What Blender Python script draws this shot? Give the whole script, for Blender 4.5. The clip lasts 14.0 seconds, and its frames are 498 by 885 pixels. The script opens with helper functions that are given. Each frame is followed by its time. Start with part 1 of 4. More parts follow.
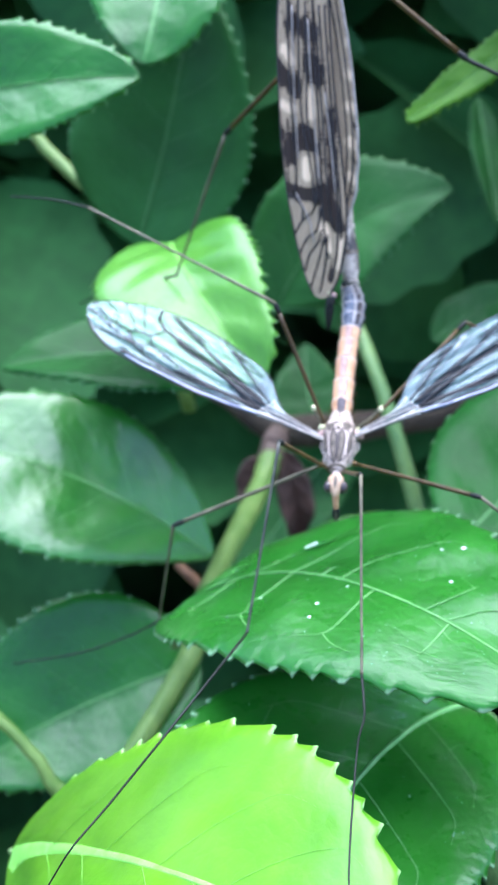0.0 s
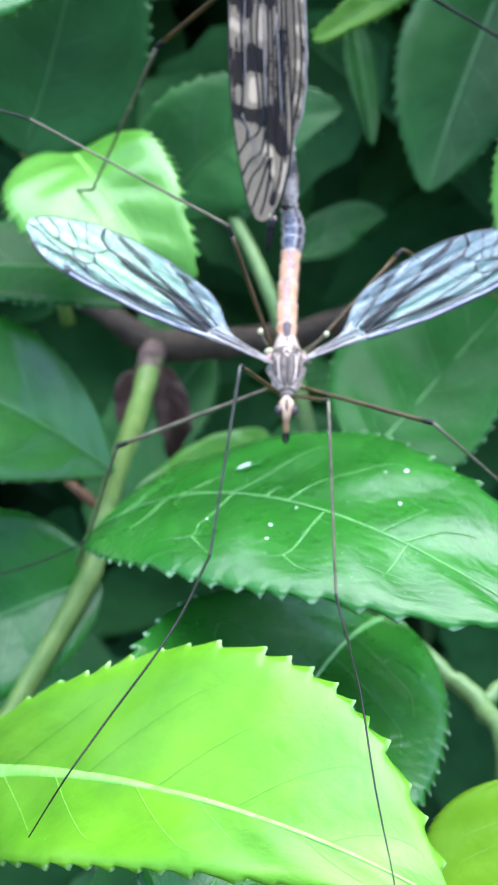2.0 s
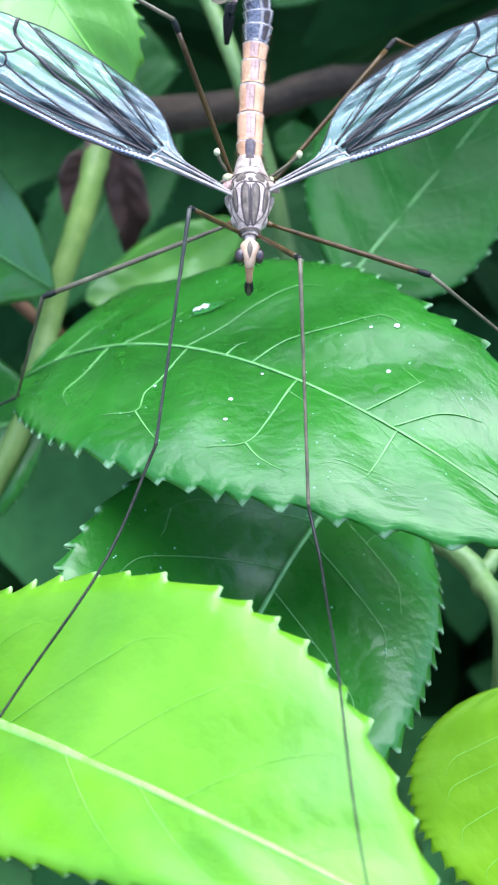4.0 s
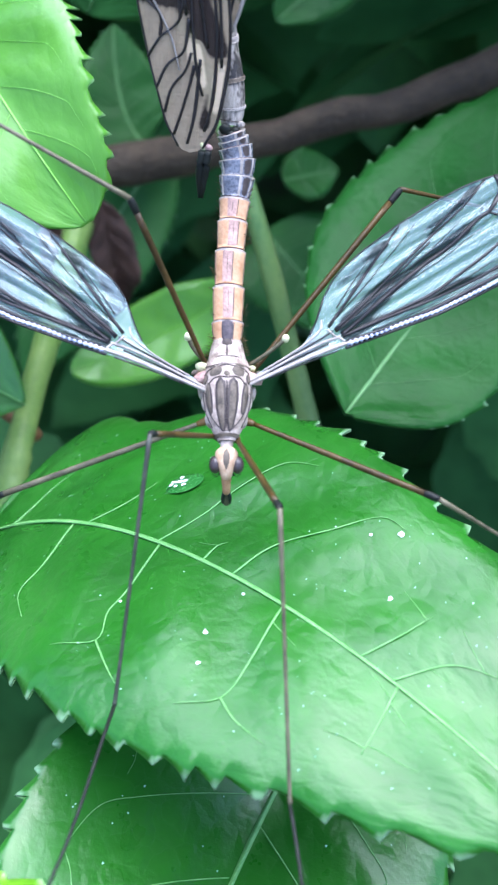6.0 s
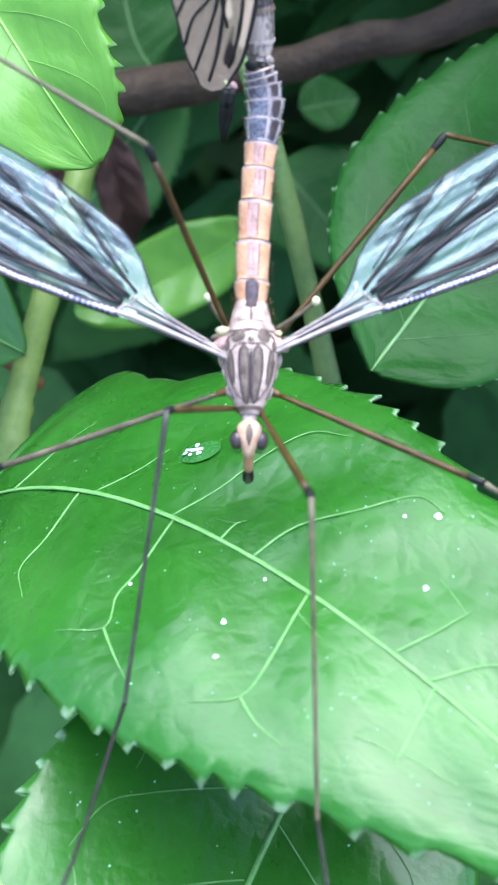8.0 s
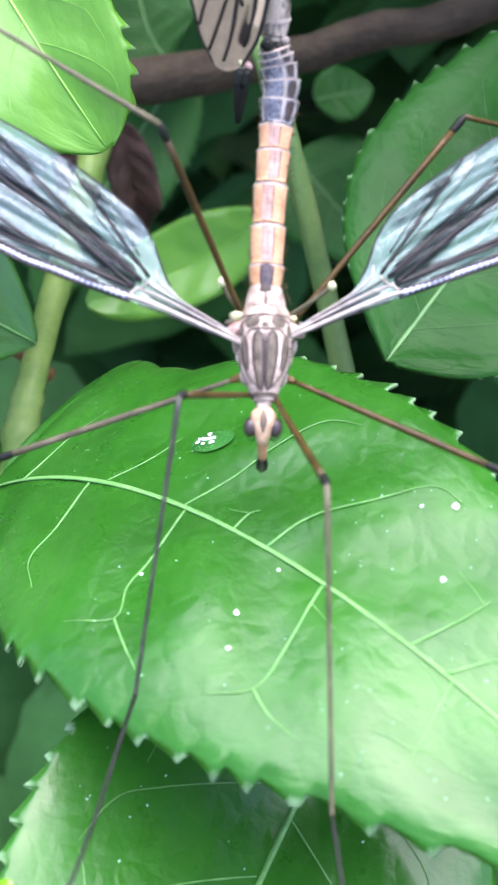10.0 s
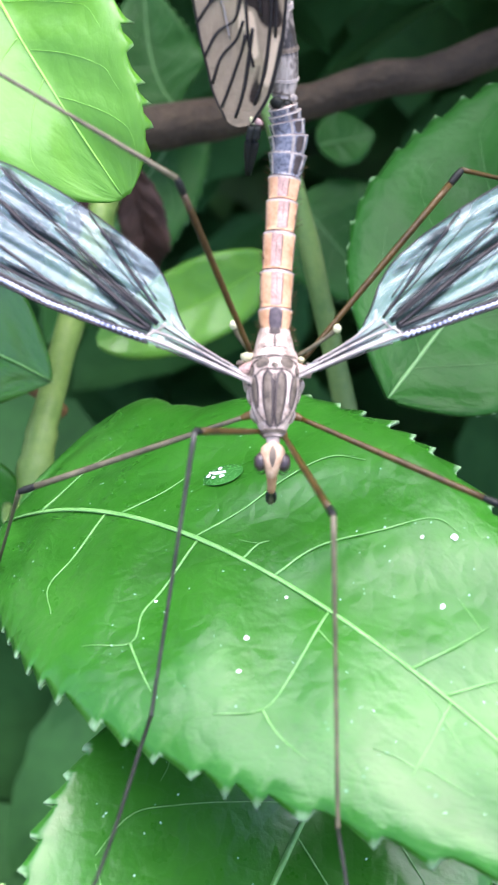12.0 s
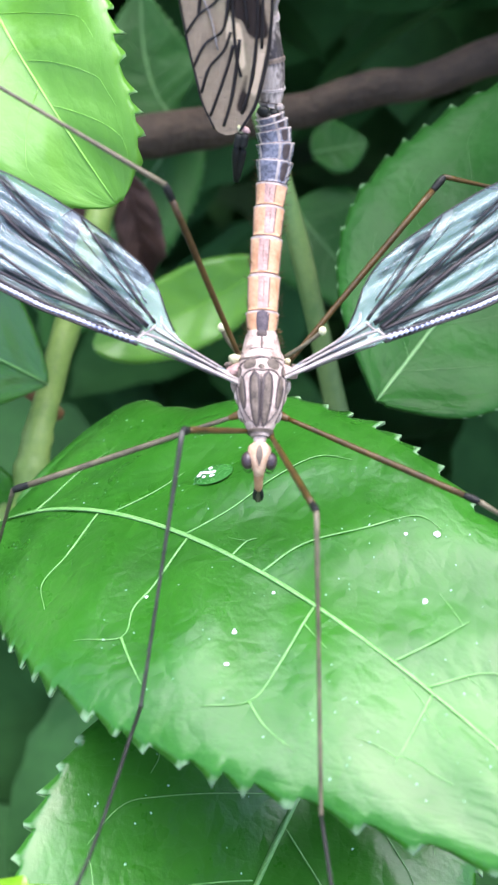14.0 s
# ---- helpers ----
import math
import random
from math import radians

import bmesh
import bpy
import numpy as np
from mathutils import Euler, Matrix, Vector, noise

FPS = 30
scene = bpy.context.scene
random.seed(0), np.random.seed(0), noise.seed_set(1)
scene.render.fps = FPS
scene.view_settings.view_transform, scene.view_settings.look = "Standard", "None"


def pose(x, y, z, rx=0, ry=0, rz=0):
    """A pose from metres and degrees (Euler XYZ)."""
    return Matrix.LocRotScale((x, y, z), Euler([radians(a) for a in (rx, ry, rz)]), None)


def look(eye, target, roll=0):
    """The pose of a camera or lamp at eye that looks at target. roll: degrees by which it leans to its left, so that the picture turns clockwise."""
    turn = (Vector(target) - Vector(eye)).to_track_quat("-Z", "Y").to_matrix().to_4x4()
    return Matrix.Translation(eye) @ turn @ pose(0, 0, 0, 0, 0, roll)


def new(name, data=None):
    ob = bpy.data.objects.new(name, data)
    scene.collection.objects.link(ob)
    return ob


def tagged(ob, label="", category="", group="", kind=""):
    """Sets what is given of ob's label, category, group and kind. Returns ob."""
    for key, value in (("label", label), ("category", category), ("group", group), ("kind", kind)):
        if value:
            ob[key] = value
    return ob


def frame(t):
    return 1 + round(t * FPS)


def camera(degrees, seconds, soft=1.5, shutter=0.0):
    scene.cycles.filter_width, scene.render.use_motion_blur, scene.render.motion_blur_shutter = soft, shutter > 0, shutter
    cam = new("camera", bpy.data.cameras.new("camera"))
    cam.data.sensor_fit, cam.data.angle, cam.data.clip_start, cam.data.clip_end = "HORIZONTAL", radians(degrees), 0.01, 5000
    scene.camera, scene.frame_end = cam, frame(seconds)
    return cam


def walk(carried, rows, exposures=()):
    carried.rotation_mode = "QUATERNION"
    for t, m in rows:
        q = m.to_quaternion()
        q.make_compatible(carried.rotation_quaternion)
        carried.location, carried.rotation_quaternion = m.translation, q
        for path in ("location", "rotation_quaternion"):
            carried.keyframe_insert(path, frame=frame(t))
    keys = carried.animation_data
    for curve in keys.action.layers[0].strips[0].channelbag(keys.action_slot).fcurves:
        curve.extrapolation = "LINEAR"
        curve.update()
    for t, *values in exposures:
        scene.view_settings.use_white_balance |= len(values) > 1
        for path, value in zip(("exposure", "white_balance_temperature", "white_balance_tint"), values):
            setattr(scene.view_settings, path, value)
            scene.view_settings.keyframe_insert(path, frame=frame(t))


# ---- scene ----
# All plan numbers are in centimetres from a pale blotch on the big leaf; SPOT is that place in the world.
CM = 0.01
SPOT = Vector((0.0, 0.0, 0.9))
cam = camera(20.0, 14.0, 2.0)
cam.data.dof.use_dof, cam.data.dof.focus_distance, cam.data.dof.aperture_fstop = True, 0.078, 128.0
# seconds, eye in centimetres, turn in degrees
PATH = [
    (0.0, 1.3787, -9.8531, 5.2536, 66.588, 2.884, 9.342),
    (0.5, 0.7793, -10.1149, 5.3220, 65.044, 0.309, 4.609),
    (1.0, 0.5688, -10.5437, 5.4425, 63.971, -1.104, 2.046),
    (1.5, -0.0751, -10.3785, 5.4762, 63.512, -1.226, 2.449),
    (2.0, -0.0815, -9.9815, 5.4367, 62.535, -2.134, 0.439),
    (2.5, -0.2117, -9.5733, 5.2691, 60.725, -2.209, -0.247),
    (2.7, -0.2544, -9.4813, 5.2615, 59.380, -2.432, -0.631),
    (4.8, 0.2573, -6.7112, 5.6039, 47.356, -0.743, 0.337),
    (5.0, 0.2118, -6.5007, 5.6852, 46.945, -0.397, 0.663),
    (5.5, 0.2972, -6.0509, 5.6661, 45.772, -0.581, 0.709),
    (6.0, 0.3654, -5.7483, 5.8930, 46.048, -0.982, 0.546),
    (6.5, 0.3204, -5.3930, 5.6913, 44.383, -1.146, 0.779),
    (7.0, 0.2570, -5.2011, 5.5657, 42.863, -1.233, 1.017),
    (7.2, 0.2454, -5.1933, 5.6303, 42.610, -1.334, 1.053),
    (9.3, 0.2367, -4.9501, 5.5665, 43.329, -1.639, 1.057),
    (9.5, 0.1824, -4.9685, 5.5569, 43.383, -1.374, 1.453),
    (10.0, 0.2317, -5.0590, 5.4831, 42.707, -1.347, 1.486),
    (10.5, 0.1575, -5.3259, 5.5794, 42.348, -0.861, 2.036),
    (11.0, 0.0743, -5.2969, 5.7102, 43.715, -0.489, 2.405),
    (11.5, 0.1151, -5.2592, 5.7389, 44.294, -0.970, 1.991),
    (12.0, 0.1826, -5.3150, 5.7482, 44.133, -1.428, 1.541),
    (12.5, 0.2661, -5.2865, 5.6827, 43.834, -2.075, 0.886),
    (13.0, 0.1697, -5.3382, 5.7205, 43.764, -1.749, 1.389),
    (13.5, 0.2203, -5.3969, 5.7558, 43.815, -1.638, 1.344),
    (14.0, 0.2545, -5.4728, 5.8546, 44.445, -1.371, 1.599),
]
# seconds, stops, white balance
EXPOSURES = [(0.0, 2.10, 5400.0, 16.0), (2.5, 2.03, 5560.0, 16.0), (7.0, 1.97, 5480.0, 18.0), (9.5, 2.08, 6180.0, 24.0), (14.0, 2.08, 6180.0, 24.0)]
walk(cam, [(t, Matrix.Translation(SPOT) @ pose(x * CM, y * CM, z * CM, rx, ry, rz)) for t, x, y, z, rx, ry, rz in PATH], EXPOSURES)

# ---- light ----
world = bpy.data.worlds.new("sky")
scene.world = world
world.use_nodes = True
SUN_TURN, SUN_HEIGHT = 25.0, 74.0
sky = world.node_tree.nodes.new("ShaderNodeTexSky")
sky.sky_type, sky.sun_disc = "NISHITA", False
sky.sun_elevation, sky.sun_rotation = radians(SUN_HEIGHT), radians(SUN_TURN)
sky.dust_density, sky.air_density = 3.0, 1.0
world.node_tree.links.new(sky.outputs[0], world.node_tree.nodes["Background"].inputs[0])
world.node_tree.nodes["Background"].inputs[1].default_value = 0.15
sun = new("sun", bpy.data.lights.new("sun", "SUN"))
sun.data.energy, sun.data.angle, sun.data.color = 2.6, radians(80), (1.0, 0.99, 0.97)
sun.matrix_world = look((0, 0, 0), (-math.sin(radians(SUN_TURN)) * math.cos(radians(SUN_HEIGHT)), -math.cos(radians(SUN_TURN)) * math.cos(radians(SUN_HEIGHT)), -math.sin(radians(SUN_HEIGHT))))


# ---- materials ----
def node(tree, kind, **given):
    n = tree.nodes.new("ShaderNode" + kind)
    for key, value in given.items():
        n.inputs[key.replace("_", " ")].default_value = value
    return n


def blank(name):
    m = bpy.data.materials.new(name)
    m.use_nodes = True
    return m, m.node_tree, m.node_tree.nodes["Principled BSDF"]


def ramp(tree, source, *stops):
    r = tree.nodes.new("ShaderNodeValToRGB")
    while len(r.color_ramp.elements) < len(stops):
        r.color_ramp.elements.new(0.5)
    for e, (at, colour) in zip(r.color_ramp.elements, stops):
        e.position, e.color = at, (*colour, 1)
    tree.links.new(source, r.inputs[0])
    return r.outputs[0]


def blend(tree, factor, a, b, kind="MIX"):
    m = tree.nodes.new("ShaderNodeMix")
    m.data_type, m.blend_type = "RGBA", kind
    for socket, value in ((m.inputs[0], factor), (m.inputs[6], a), (m.inputs[7], b)):
        if hasattr(value, "links"):
            tree.links.new(value, socket)
        else:
            socket.default_value = (*value, 1) if isinstance(value, tuple) else value
    return m.outputs[2]


def maths(tree, kind, a, b=0.0, c=0.0):
    m = tree.nodes.new("ShaderNodeMath")
    m.operation = kind
    for socket, value in zip(m.inputs, (a, b, c)):
        if hasattr(value, "links"):
            tree.links.new(value, socket)
        else:
            socket.default_value = value
    return m.outputs[0]


def coords(tree, layer, scale=(1, 1, 1)):
    uv = tree.nodes.new("ShaderNodeUVMap")
    uv.uv_map = layer
    mp = node(tree, "Mapping", Scale=scale)
    tree.links.new(uv.outputs[0], mp.inputs[0])
    return mp.outputs[0]


def noise_of(tree, place, scale, detail=3.0, rough=0.55):
    n = node(tree, "TexNoise", Scale=scale, Detail=detail, Roughness=rough)
    tree.links.new(place, n.inputs["Vector"])
    return n.outputs[0]


def bump(tree, bsdf, height, strength, distance):
    b = node(tree, "Bump", Strength=strength, Distance=distance)
    tree.links.new(height, b.inputs["Height"])
    tree.links.new(b.outputs[0], bsdf.inputs["Normal"])


def leaf_material(name, dark, mid, light, rim, gloss, glow, coat=0.2, spec=0.33, relief=0.52):
    """Leaf blade: mottled green, fine vein net in relief, pale margin, waxy gloss, light passing through."""
    m, tree, bsdf = blank(name)
    place = coords(tree, "blade")
    info = tree.nodes.new("ShaderNodeObjectInfo")
    shift = node(tree, "Mapping")
    tree.links.new(place, shift.inputs[0])
    offset = tree.nodes.new("ShaderNodeCombineXYZ")
    tree.links.new(maths(tree, "MULTIPLY", info.outputs["Random"], 37.0), offset.inputs[0])
    tree.links.new(offset.outputs[0], shift.inputs[1])
    place = shift.outputs[0]
    wide = noise_of(tree, place, 0.9, 3)
    colour = ramp(tree, wide, (0.3, dark), (0.52, mid), (0.75, light))
    fine = noise_of(tree, place, 14.0, 4, 0.7)
    colour = blend(tree, maths(tree, "MULTIPLY", fine, 0.35), colour, light)
    colour = blend(tree, ramp(tree, noise_of(tree, place, 2.6, 4, 0.65), (0.5, (0, 0, 0)), (0.8, (0.5, 0.5, 0.5))), colour, light)
    cells = tree.nodes.new("ShaderNodeTexVoronoi")
    cells.feature = "DISTANCE_TO_EDGE"
    cells.inputs["Scale"].default_value = 6.5
    warp = node(tree, "TexNoise", Scale=5.0, Detail=3.0)
    tree.links.new(place, warp.inputs["Vector"])
    tree.links.new(blend(tree, 0.12, place, warp.outputs["Color"], "ADD"), cells.inputs["Vector"])
    net = ramp(tree, cells.outputs["Distance"], (0.0, (1, 1, 1)), (0.035, (0, 0, 0)))
    colour = blend(tree, maths(tree, "MULTIPLY", net, 0.018), colour, rim)
    edge = coords(tree, "margin")
    split = tree.nodes.new("ShaderNodeSeparateXYZ")
    tree.links.new(edge, split.inputs[0])
    border = ramp(tree, split.outputs[0], (0.968, (0, 0, 0)), (0.99, (1, 1, 1)))
    colour = blend(tree, maths(tree, "MULTIPLY", border, 0.6), colour, rim)
    tree.links.new(colour, bsdf.inputs["Base Color"])
    rough = maths(tree, "MULTIPLY_ADD", noise_of(tree, place, 3.0, 4), 0.25, gloss - 0.1)
    tree.links.new(rough, bsdf.inputs["Roughness"])
    bsdf.inputs["Specular IOR Level"].default_value = spec
    bsdf.inputs["Coat Weight"].default_value, bsdf.inputs["Coat Roughness"].default_value = coat, 0.16
    middle = noise_of(tree, place, 3.2, 3, 0.6)
    height = maths(tree, "ADD", maths(tree, "MULTIPLY", wide, 0.5), maths(tree, "MULTIPLY", cells.outputs["Distance"], 0.26))
    height = maths(tree, "ADD", height, maths(tree, "MULTIPLY", middle, 0.35))
    height = maths(tree, "ADD", height, maths(tree, "MULTIPLY", fine, 0.14))
    bump(tree, bsdf, height, relief, 0.0006)
    through_light = tree.nodes.new("ShaderNodeBsdfTranslucent")
    tree.links.new(blend(tree, 0.5, colour, light), through_light.inputs[0])
    mixed = node(tree, "MixShader", Fac=glow)
    tree.links.new(bsdf.outputs[0], mixed.inputs[1])
    tree.links.new(through_light.outputs[0], mixed.inputs[2])
    tree.links.new(mixed.outputs[0], tree.nodes["Material Output"].inputs[0])
    return m


def plain(name, a, b, rough, scale, relief=0.3, distance=0.0002, spec=0.4, stretch=(1, 1, 1), stops=(0.35, 0.65)):
    """Two-tone mottled surface in object space (scale per metre)."""
    m, tree, bsdf = blank(name)
    where = tree.nodes.new("ShaderNodeTexCoord")
    mp = node(tree, "Mapping", Scale=stretch)
    tree.links.new(where.outputs["Object"], mp.inputs[0])
    coarse = noise_of(tree, mp.outputs[0], scale, 4)
    fine = noise_of(tree, mp.outputs[0], scale * 6, 3)
    mixed = maths(tree, "MULTIPLY_ADD", fine, 0.35, maths(tree, "MULTIPLY", coarse, 0.65))
    tree.links.new(ramp(tree, mixed, (stops[0], a), (stops[1], b)), bsdf.inputs["Base Color"])
    tree.links.new(maths(tree, "MULTIPLY_ADD", fine, 0.3, rough - 0.15), bsdf.inputs["Roughness"])
    bsdf.inputs["Specular IOR Level"].default_value = spec
    bump(tree, bsdf, mixed, relief, distance)
    return m


def wing_material(name, clear, smoky, thin, thick, grain, coarse, soft, spec, cream, rough=0.22, tint=(0.86, 0.97, 1.0), ior=1.7):
    """Wing membrane: part see-through, with smoky pigment (its amount is the second layer's u) and a glassy sheen."""
    m, tree, bsdf = blank(name)
    split = tree.nodes.new("ShaderNodeSeparateXYZ")
    tree.links.new(coords(tree, "pigment"), split.inputs[0])
    streak = noise_of(tree, coords(tree, "wing", (*grain, 1)), 1.0, 4, 0.6)
    blotch = noise_of(tree, coords(tree, "wing", (*coarse, 1)), 1.0, 3)
    crimp = noise_of(tree, coords(tree, "wing", (70.0, 9.0, 1)), 1.0, 2)
    mottle = maths(tree, "MULTIPLY_ADD", streak, 0.5, maths(tree, "MULTIPLY_ADD", blotch, 0.3, maths(tree, "MULTIPLY", crimp, 0.2)))
    level = maths(tree, "MULTIPLY_ADD", maths(tree, "SUBTRACT", mottle, 0.5), split.outputs[1], split.outputs[0])
    tone = ramp(tree, level, (0.5 - soft, (0, 0, 0)), (0.5 + soft, (1, 1, 1)))
    shade = noise_of(tree, coords(tree, "wing", (14.0, 30.0, 1)), 1.0, 3)
    membrane = blend(tree, shade, tuple(0.72 * c for c in clear), tuple(min(1.0, 1.22 * c) for c in clear))
    membrane = blend(tree, ramp(tree, maths(tree, "MULTIPLY", split.outputs[0], -1.0), (0.1, (0, 0, 0)), (0.55, (1, 1, 1))), membrane, cream)
    tree.links.new(blend(tree, tone, membrane, smoky), bsdf.inputs["Base Color"])
    tree.links.new(maths(tree, "MULTIPLY_ADD", tone, thick - thin, thin), bsdf.inputs["Alpha"])
    bsdf.inputs["Roughness"].default_value = rough
    bsdf.inputs["IOR"].default_value = ior
    tree.links.new(maths(tree, "MULTIPLY_ADD", tone, 0.2 - spec, spec), bsdf.inputs["Specular IOR Level"])
    bsdf.inputs["Specular Tint"].default_value = (*tint, 1)
    ripple = noise_of(tree, coords(tree, "wing", (46.0, 22.0, 1)), 1.0, 3)
    bump(tree, bsdf, maths(tree, "MULTIPLY_ADD", ripple, 0.7, streak), 0.5, 0.0002)
    return m


LEAF = leaf_material("leaf_mature", (0.008, 0.070, 0.004), (0.016, 0.118, 0.007), (0.032, 0.175, 0.014), (0.36, 0.58, 0.32), 0.27, 0.2, 0.2)
# darker, less glossy copy of leaf_mature: shade put into two leaves' colour
LEAF_DIMMED = leaf_material("leaf_dimmed", (0.006, 0.043, 0.005), (0.010, 0.068, 0.008), (0.019, 0.102, 0.015), (0.24, 0.42, 0.22), 0.36, 0.12, 0.0, 0.12)
# dulled copy of leaf_mature: the back leaves carry their shade in the colour
LEAF_SHADED = leaf_material("leaf_shaded", (0.009, 0.056, 0.007), (0.016, 0.090, 0.012), (0.028, 0.132, 0.021), (0.2, 0.36, 0.18), 0.5, 0.22, 0.0, 0.24)
LEAF_YOUNG = leaf_material("leaf_young", (0.058, 0.23, 0.002), (0.112, 0.33, 0.004), (0.18, 0.43, 0.016), (0.42, 0.66, 0.3), 0.36, 0.38, 0.3, 0.33, 0.35)
LEAF_FRESH = leaf_material("leaf_fresh", (0.05, 0.21, 0.010), (0.1, 0.32, 0.020), (0.165, 0.42, 0.06), (0.42, 0.66, 0.36), 0.36, 0.38, 0.42, 0.42, 0.35)
LEAF_LIME = leaf_material("leaf_lime", (0.09, 0.24, 0.001), (0.15, 0.34, 0.002), (0.22, 0.43, 0.008), (0.42, 0.66, 0.2), 0.45, 0.45, 0.0, 0.14, 0.35)
# copy of leaf_mature with sheen raised to brighten the leaf beside the stem
LEAF_SHEEN = leaf_material("leaf_sheen", (0.008, 0.070, 0.004), (0.018, 0.122, 0.007), (0.034, 0.178, 0.014), (0.36, 0.58, 0.32), 0.34, 0.2, 0.5, 0.5, 0.7)
LEAF_SOFT = leaf_material("leaf_soft", (0.03, 0.115, 0.004), (0.055, 0.165, 0.006), (0.09, 0.215, 0.012), (0.3, 0.5, 0.2), 0.45, 0.3, 0.0, 0.14, 0.35)
RIB = plain("leaf_rib", (0.075, 0.25, 0.05), (0.16, 0.36, 0.11), 0.45, 900)
# rib colour lowered to go with the shaded leaf copies
RIB_SHADED = plain("leaf_rib_shaded", (0.06, 0.17, 0.05), (0.10, 0.24, 0.07), 0.5, 900)
RIB_YOUNG = plain("leaf_rib_young", (0.15, 0.42, 0.04), (0.22, 0.5, 0.10), 0.65, 900, spec=0.15)
STEM = plain("green_stem", (0.075, 0.155, 0.024), (0.15, 0.24, 0.05), 0.5, 350, 0.5, 0.0003)
STEM_DIM = plain("dull_green_stem", (0.06, 0.14, 0.035), (0.13, 0.22, 0.06), 0.5, 350, 0.5, 0.0003)
NODE = plain("woody_node", (0.055, 0.036, 0.026), (0.13, 0.09, 0.066), 0.7, 400, 0.6)
BARK = plain("brown_bark", (0.020, 0.015, 0.008), (0.066, 0.049, 0.028), 0.8, 300, 0.9, 0.001)
AMBER = plain("amber_joint", (0.05, 0.026, 0.004), (0.13, 0.075, 0.015), 0.4, 700)
RUST = plain("rusty_stalk", (0.11, 0.05, 0.018), (0.2, 0.1, 0.036), 0.55, 400)
DRY = plain("dry_leaf", (0.022, 0.011, 0.007), (0.058, 0.030, 0.019), 0.7, 300, 0.8, 0.0006)
WHITE = plain("white_speck", (0.50, 0.64, 0.56), (0.72, 0.80, 0.74), 0.6, 2500)
DUST = plain("dust_fleck", (0.16, 0.40, 0.24), (0.34, 0.58, 0.42), 0.6, 2500)
STAIN = plain("drop_stain", (0.02, 0.12, 0.02), (0.035, 0.16, 0.03), 0.25, 900, 0.2)
FOLIAGE = plain("hedge_leaf", (0.013, 0.060, 0.011), (0.034, 0.125, 0.027), 0.7, 60, 0.3, 0.0002, 0.2)
SOIL = plain("soil", (0.03, 0.022, 0.015), (0.07, 0.055, 0.04), 0.95, 14, 1.0, 0.02)
CHITIN = plain("pale_chitin", (0.15, 0.105, 0.075), (0.56, 0.47, 0.39), 0.5, 1800, 0.8, 0.0002, 0.4)
STRIPE = plain("grey_brown_stripe", (0.040, 0.032, 0.022), (0.16, 0.13, 0.095), 0.6, 2200, 0.5, 0.0001, 0.3, (1, 1, 1))
ORANGE = plain("orange_segment", (0.34, 0.175, 0.08), (0.54, 0.335, 0.19), 0.45, 900, 0.5, 0.0002)
SLATE = plain("slate_segment", (0.022, 0.024, 0.030), (0.16, 0.17, 0.20), 0.28, 900, 0.5, 0.0002, 0.6)
DORSAL = plain("dusky_dorsal_line", (0.17, 0.10, 0.085), (0.46, 0.30, 0.24), 0.5, 1500)
BASE_MARK = plain("slate_mark", (0.028, 0.022, 0.026), (0.085, 0.066, 0.07), 0.5, 2600)
STRIPE_EDGE = plain("dark_stripe_edge", (0.018, 0.013, 0.011), (0.055, 0.041, 0.034), 0.55, 2500)
FACE = plain("cream_face", (0.36, 0.20, 0.10), (0.58, 0.42, 0.28), 0.5, 2500, 0.6, 0.0001)
HEAD = plain("cream_orange_head", (0.26, 0.115, 0.045), (0.44, 0.26, 0.14), 0.5, 2500, 0.6, 0.0001)
EYE_DARK = plain("compound_eye", (0.018, 0.012, 0.011), (0.05, 0.033, 0.03), 0.3, 9000, 0.6, 0.00003, 0.6)
LEG = plain("brown_leg", (0.022, 0.013, 0.003), (0.070, 0.043, 0.009), 0.35, 700, spec=0.25)
LEG_PALE = plain("pale_leg", (0.036, 0.032, 0.015), (0.125, 0.112, 0.062), 0.5, 700)
LEG_GREY = plain("grey_leg", (0.013, 0.016, 0.010), (0.048, 0.056, 0.038), 0.5, 700)
LEG_DARK = plain("dark_joint", (0.004, 0.005, 0.004), (0.013, 0.016, 0.012), 0.5, 900, spec=0.18)
PINK = plain("pinkish_root", (0.16, 0.07, 0.055), (0.60, 0.42, 0.36), 0.5, 1500)
CREAM = plain("cream_knob", (0.46, 0.45, 0.22), (0.64, 0.63, 0.38), 0.5, 1500)
VEIN = plain("wing_vein", (0.006, 0.005, 0.005), (0.02, 0.017, 0.016), 0.45, 1500)
VEIN_PALE = plain("pale_wing_vein", (0.20, 0.175, 0.15), (0.38, 0.345, 0.30), 0.45, 1500)
WING = wing_material("clear_wing", (0.25, 0.34, 0.33), (0.012, 0.015, 0.017), 0.48, 0.92, (3.0, 62.0), (6.0, 10.0), 0.13, 0.8, (0.5, 0.55, 0.52))
WING_SMOKY = wing_material("smoky_wing", (0.33, 0.255, 0.165), (0.030, 0.022, 0.018), 0.95, 0.98, (3.0, 60.0), (9.0, 16.0), 0.1, 0.2, (0.68, 0.52, 0.34), 0.5, (1.0, 0.96, 0.93), 1.4)
TAN = plain("mottled_tan_cuticle", (0.03, 0.025, 0.021), (0.42, 0.37, 0.31), 0.45, 900, 0.6, 0.0003, 0.5, (1, 1, 0.5), (0.42, 0.58))
LAVENDER = plain("lavender_front_edge", (0.28, 0.30, 0.40), (0.56, 0.58, 0.68), 0.35, 2500)


# ---- building helpers ----
def at(x, y, z):
    return Vector((x * CM, y * CM, z * CM)) + SPOT


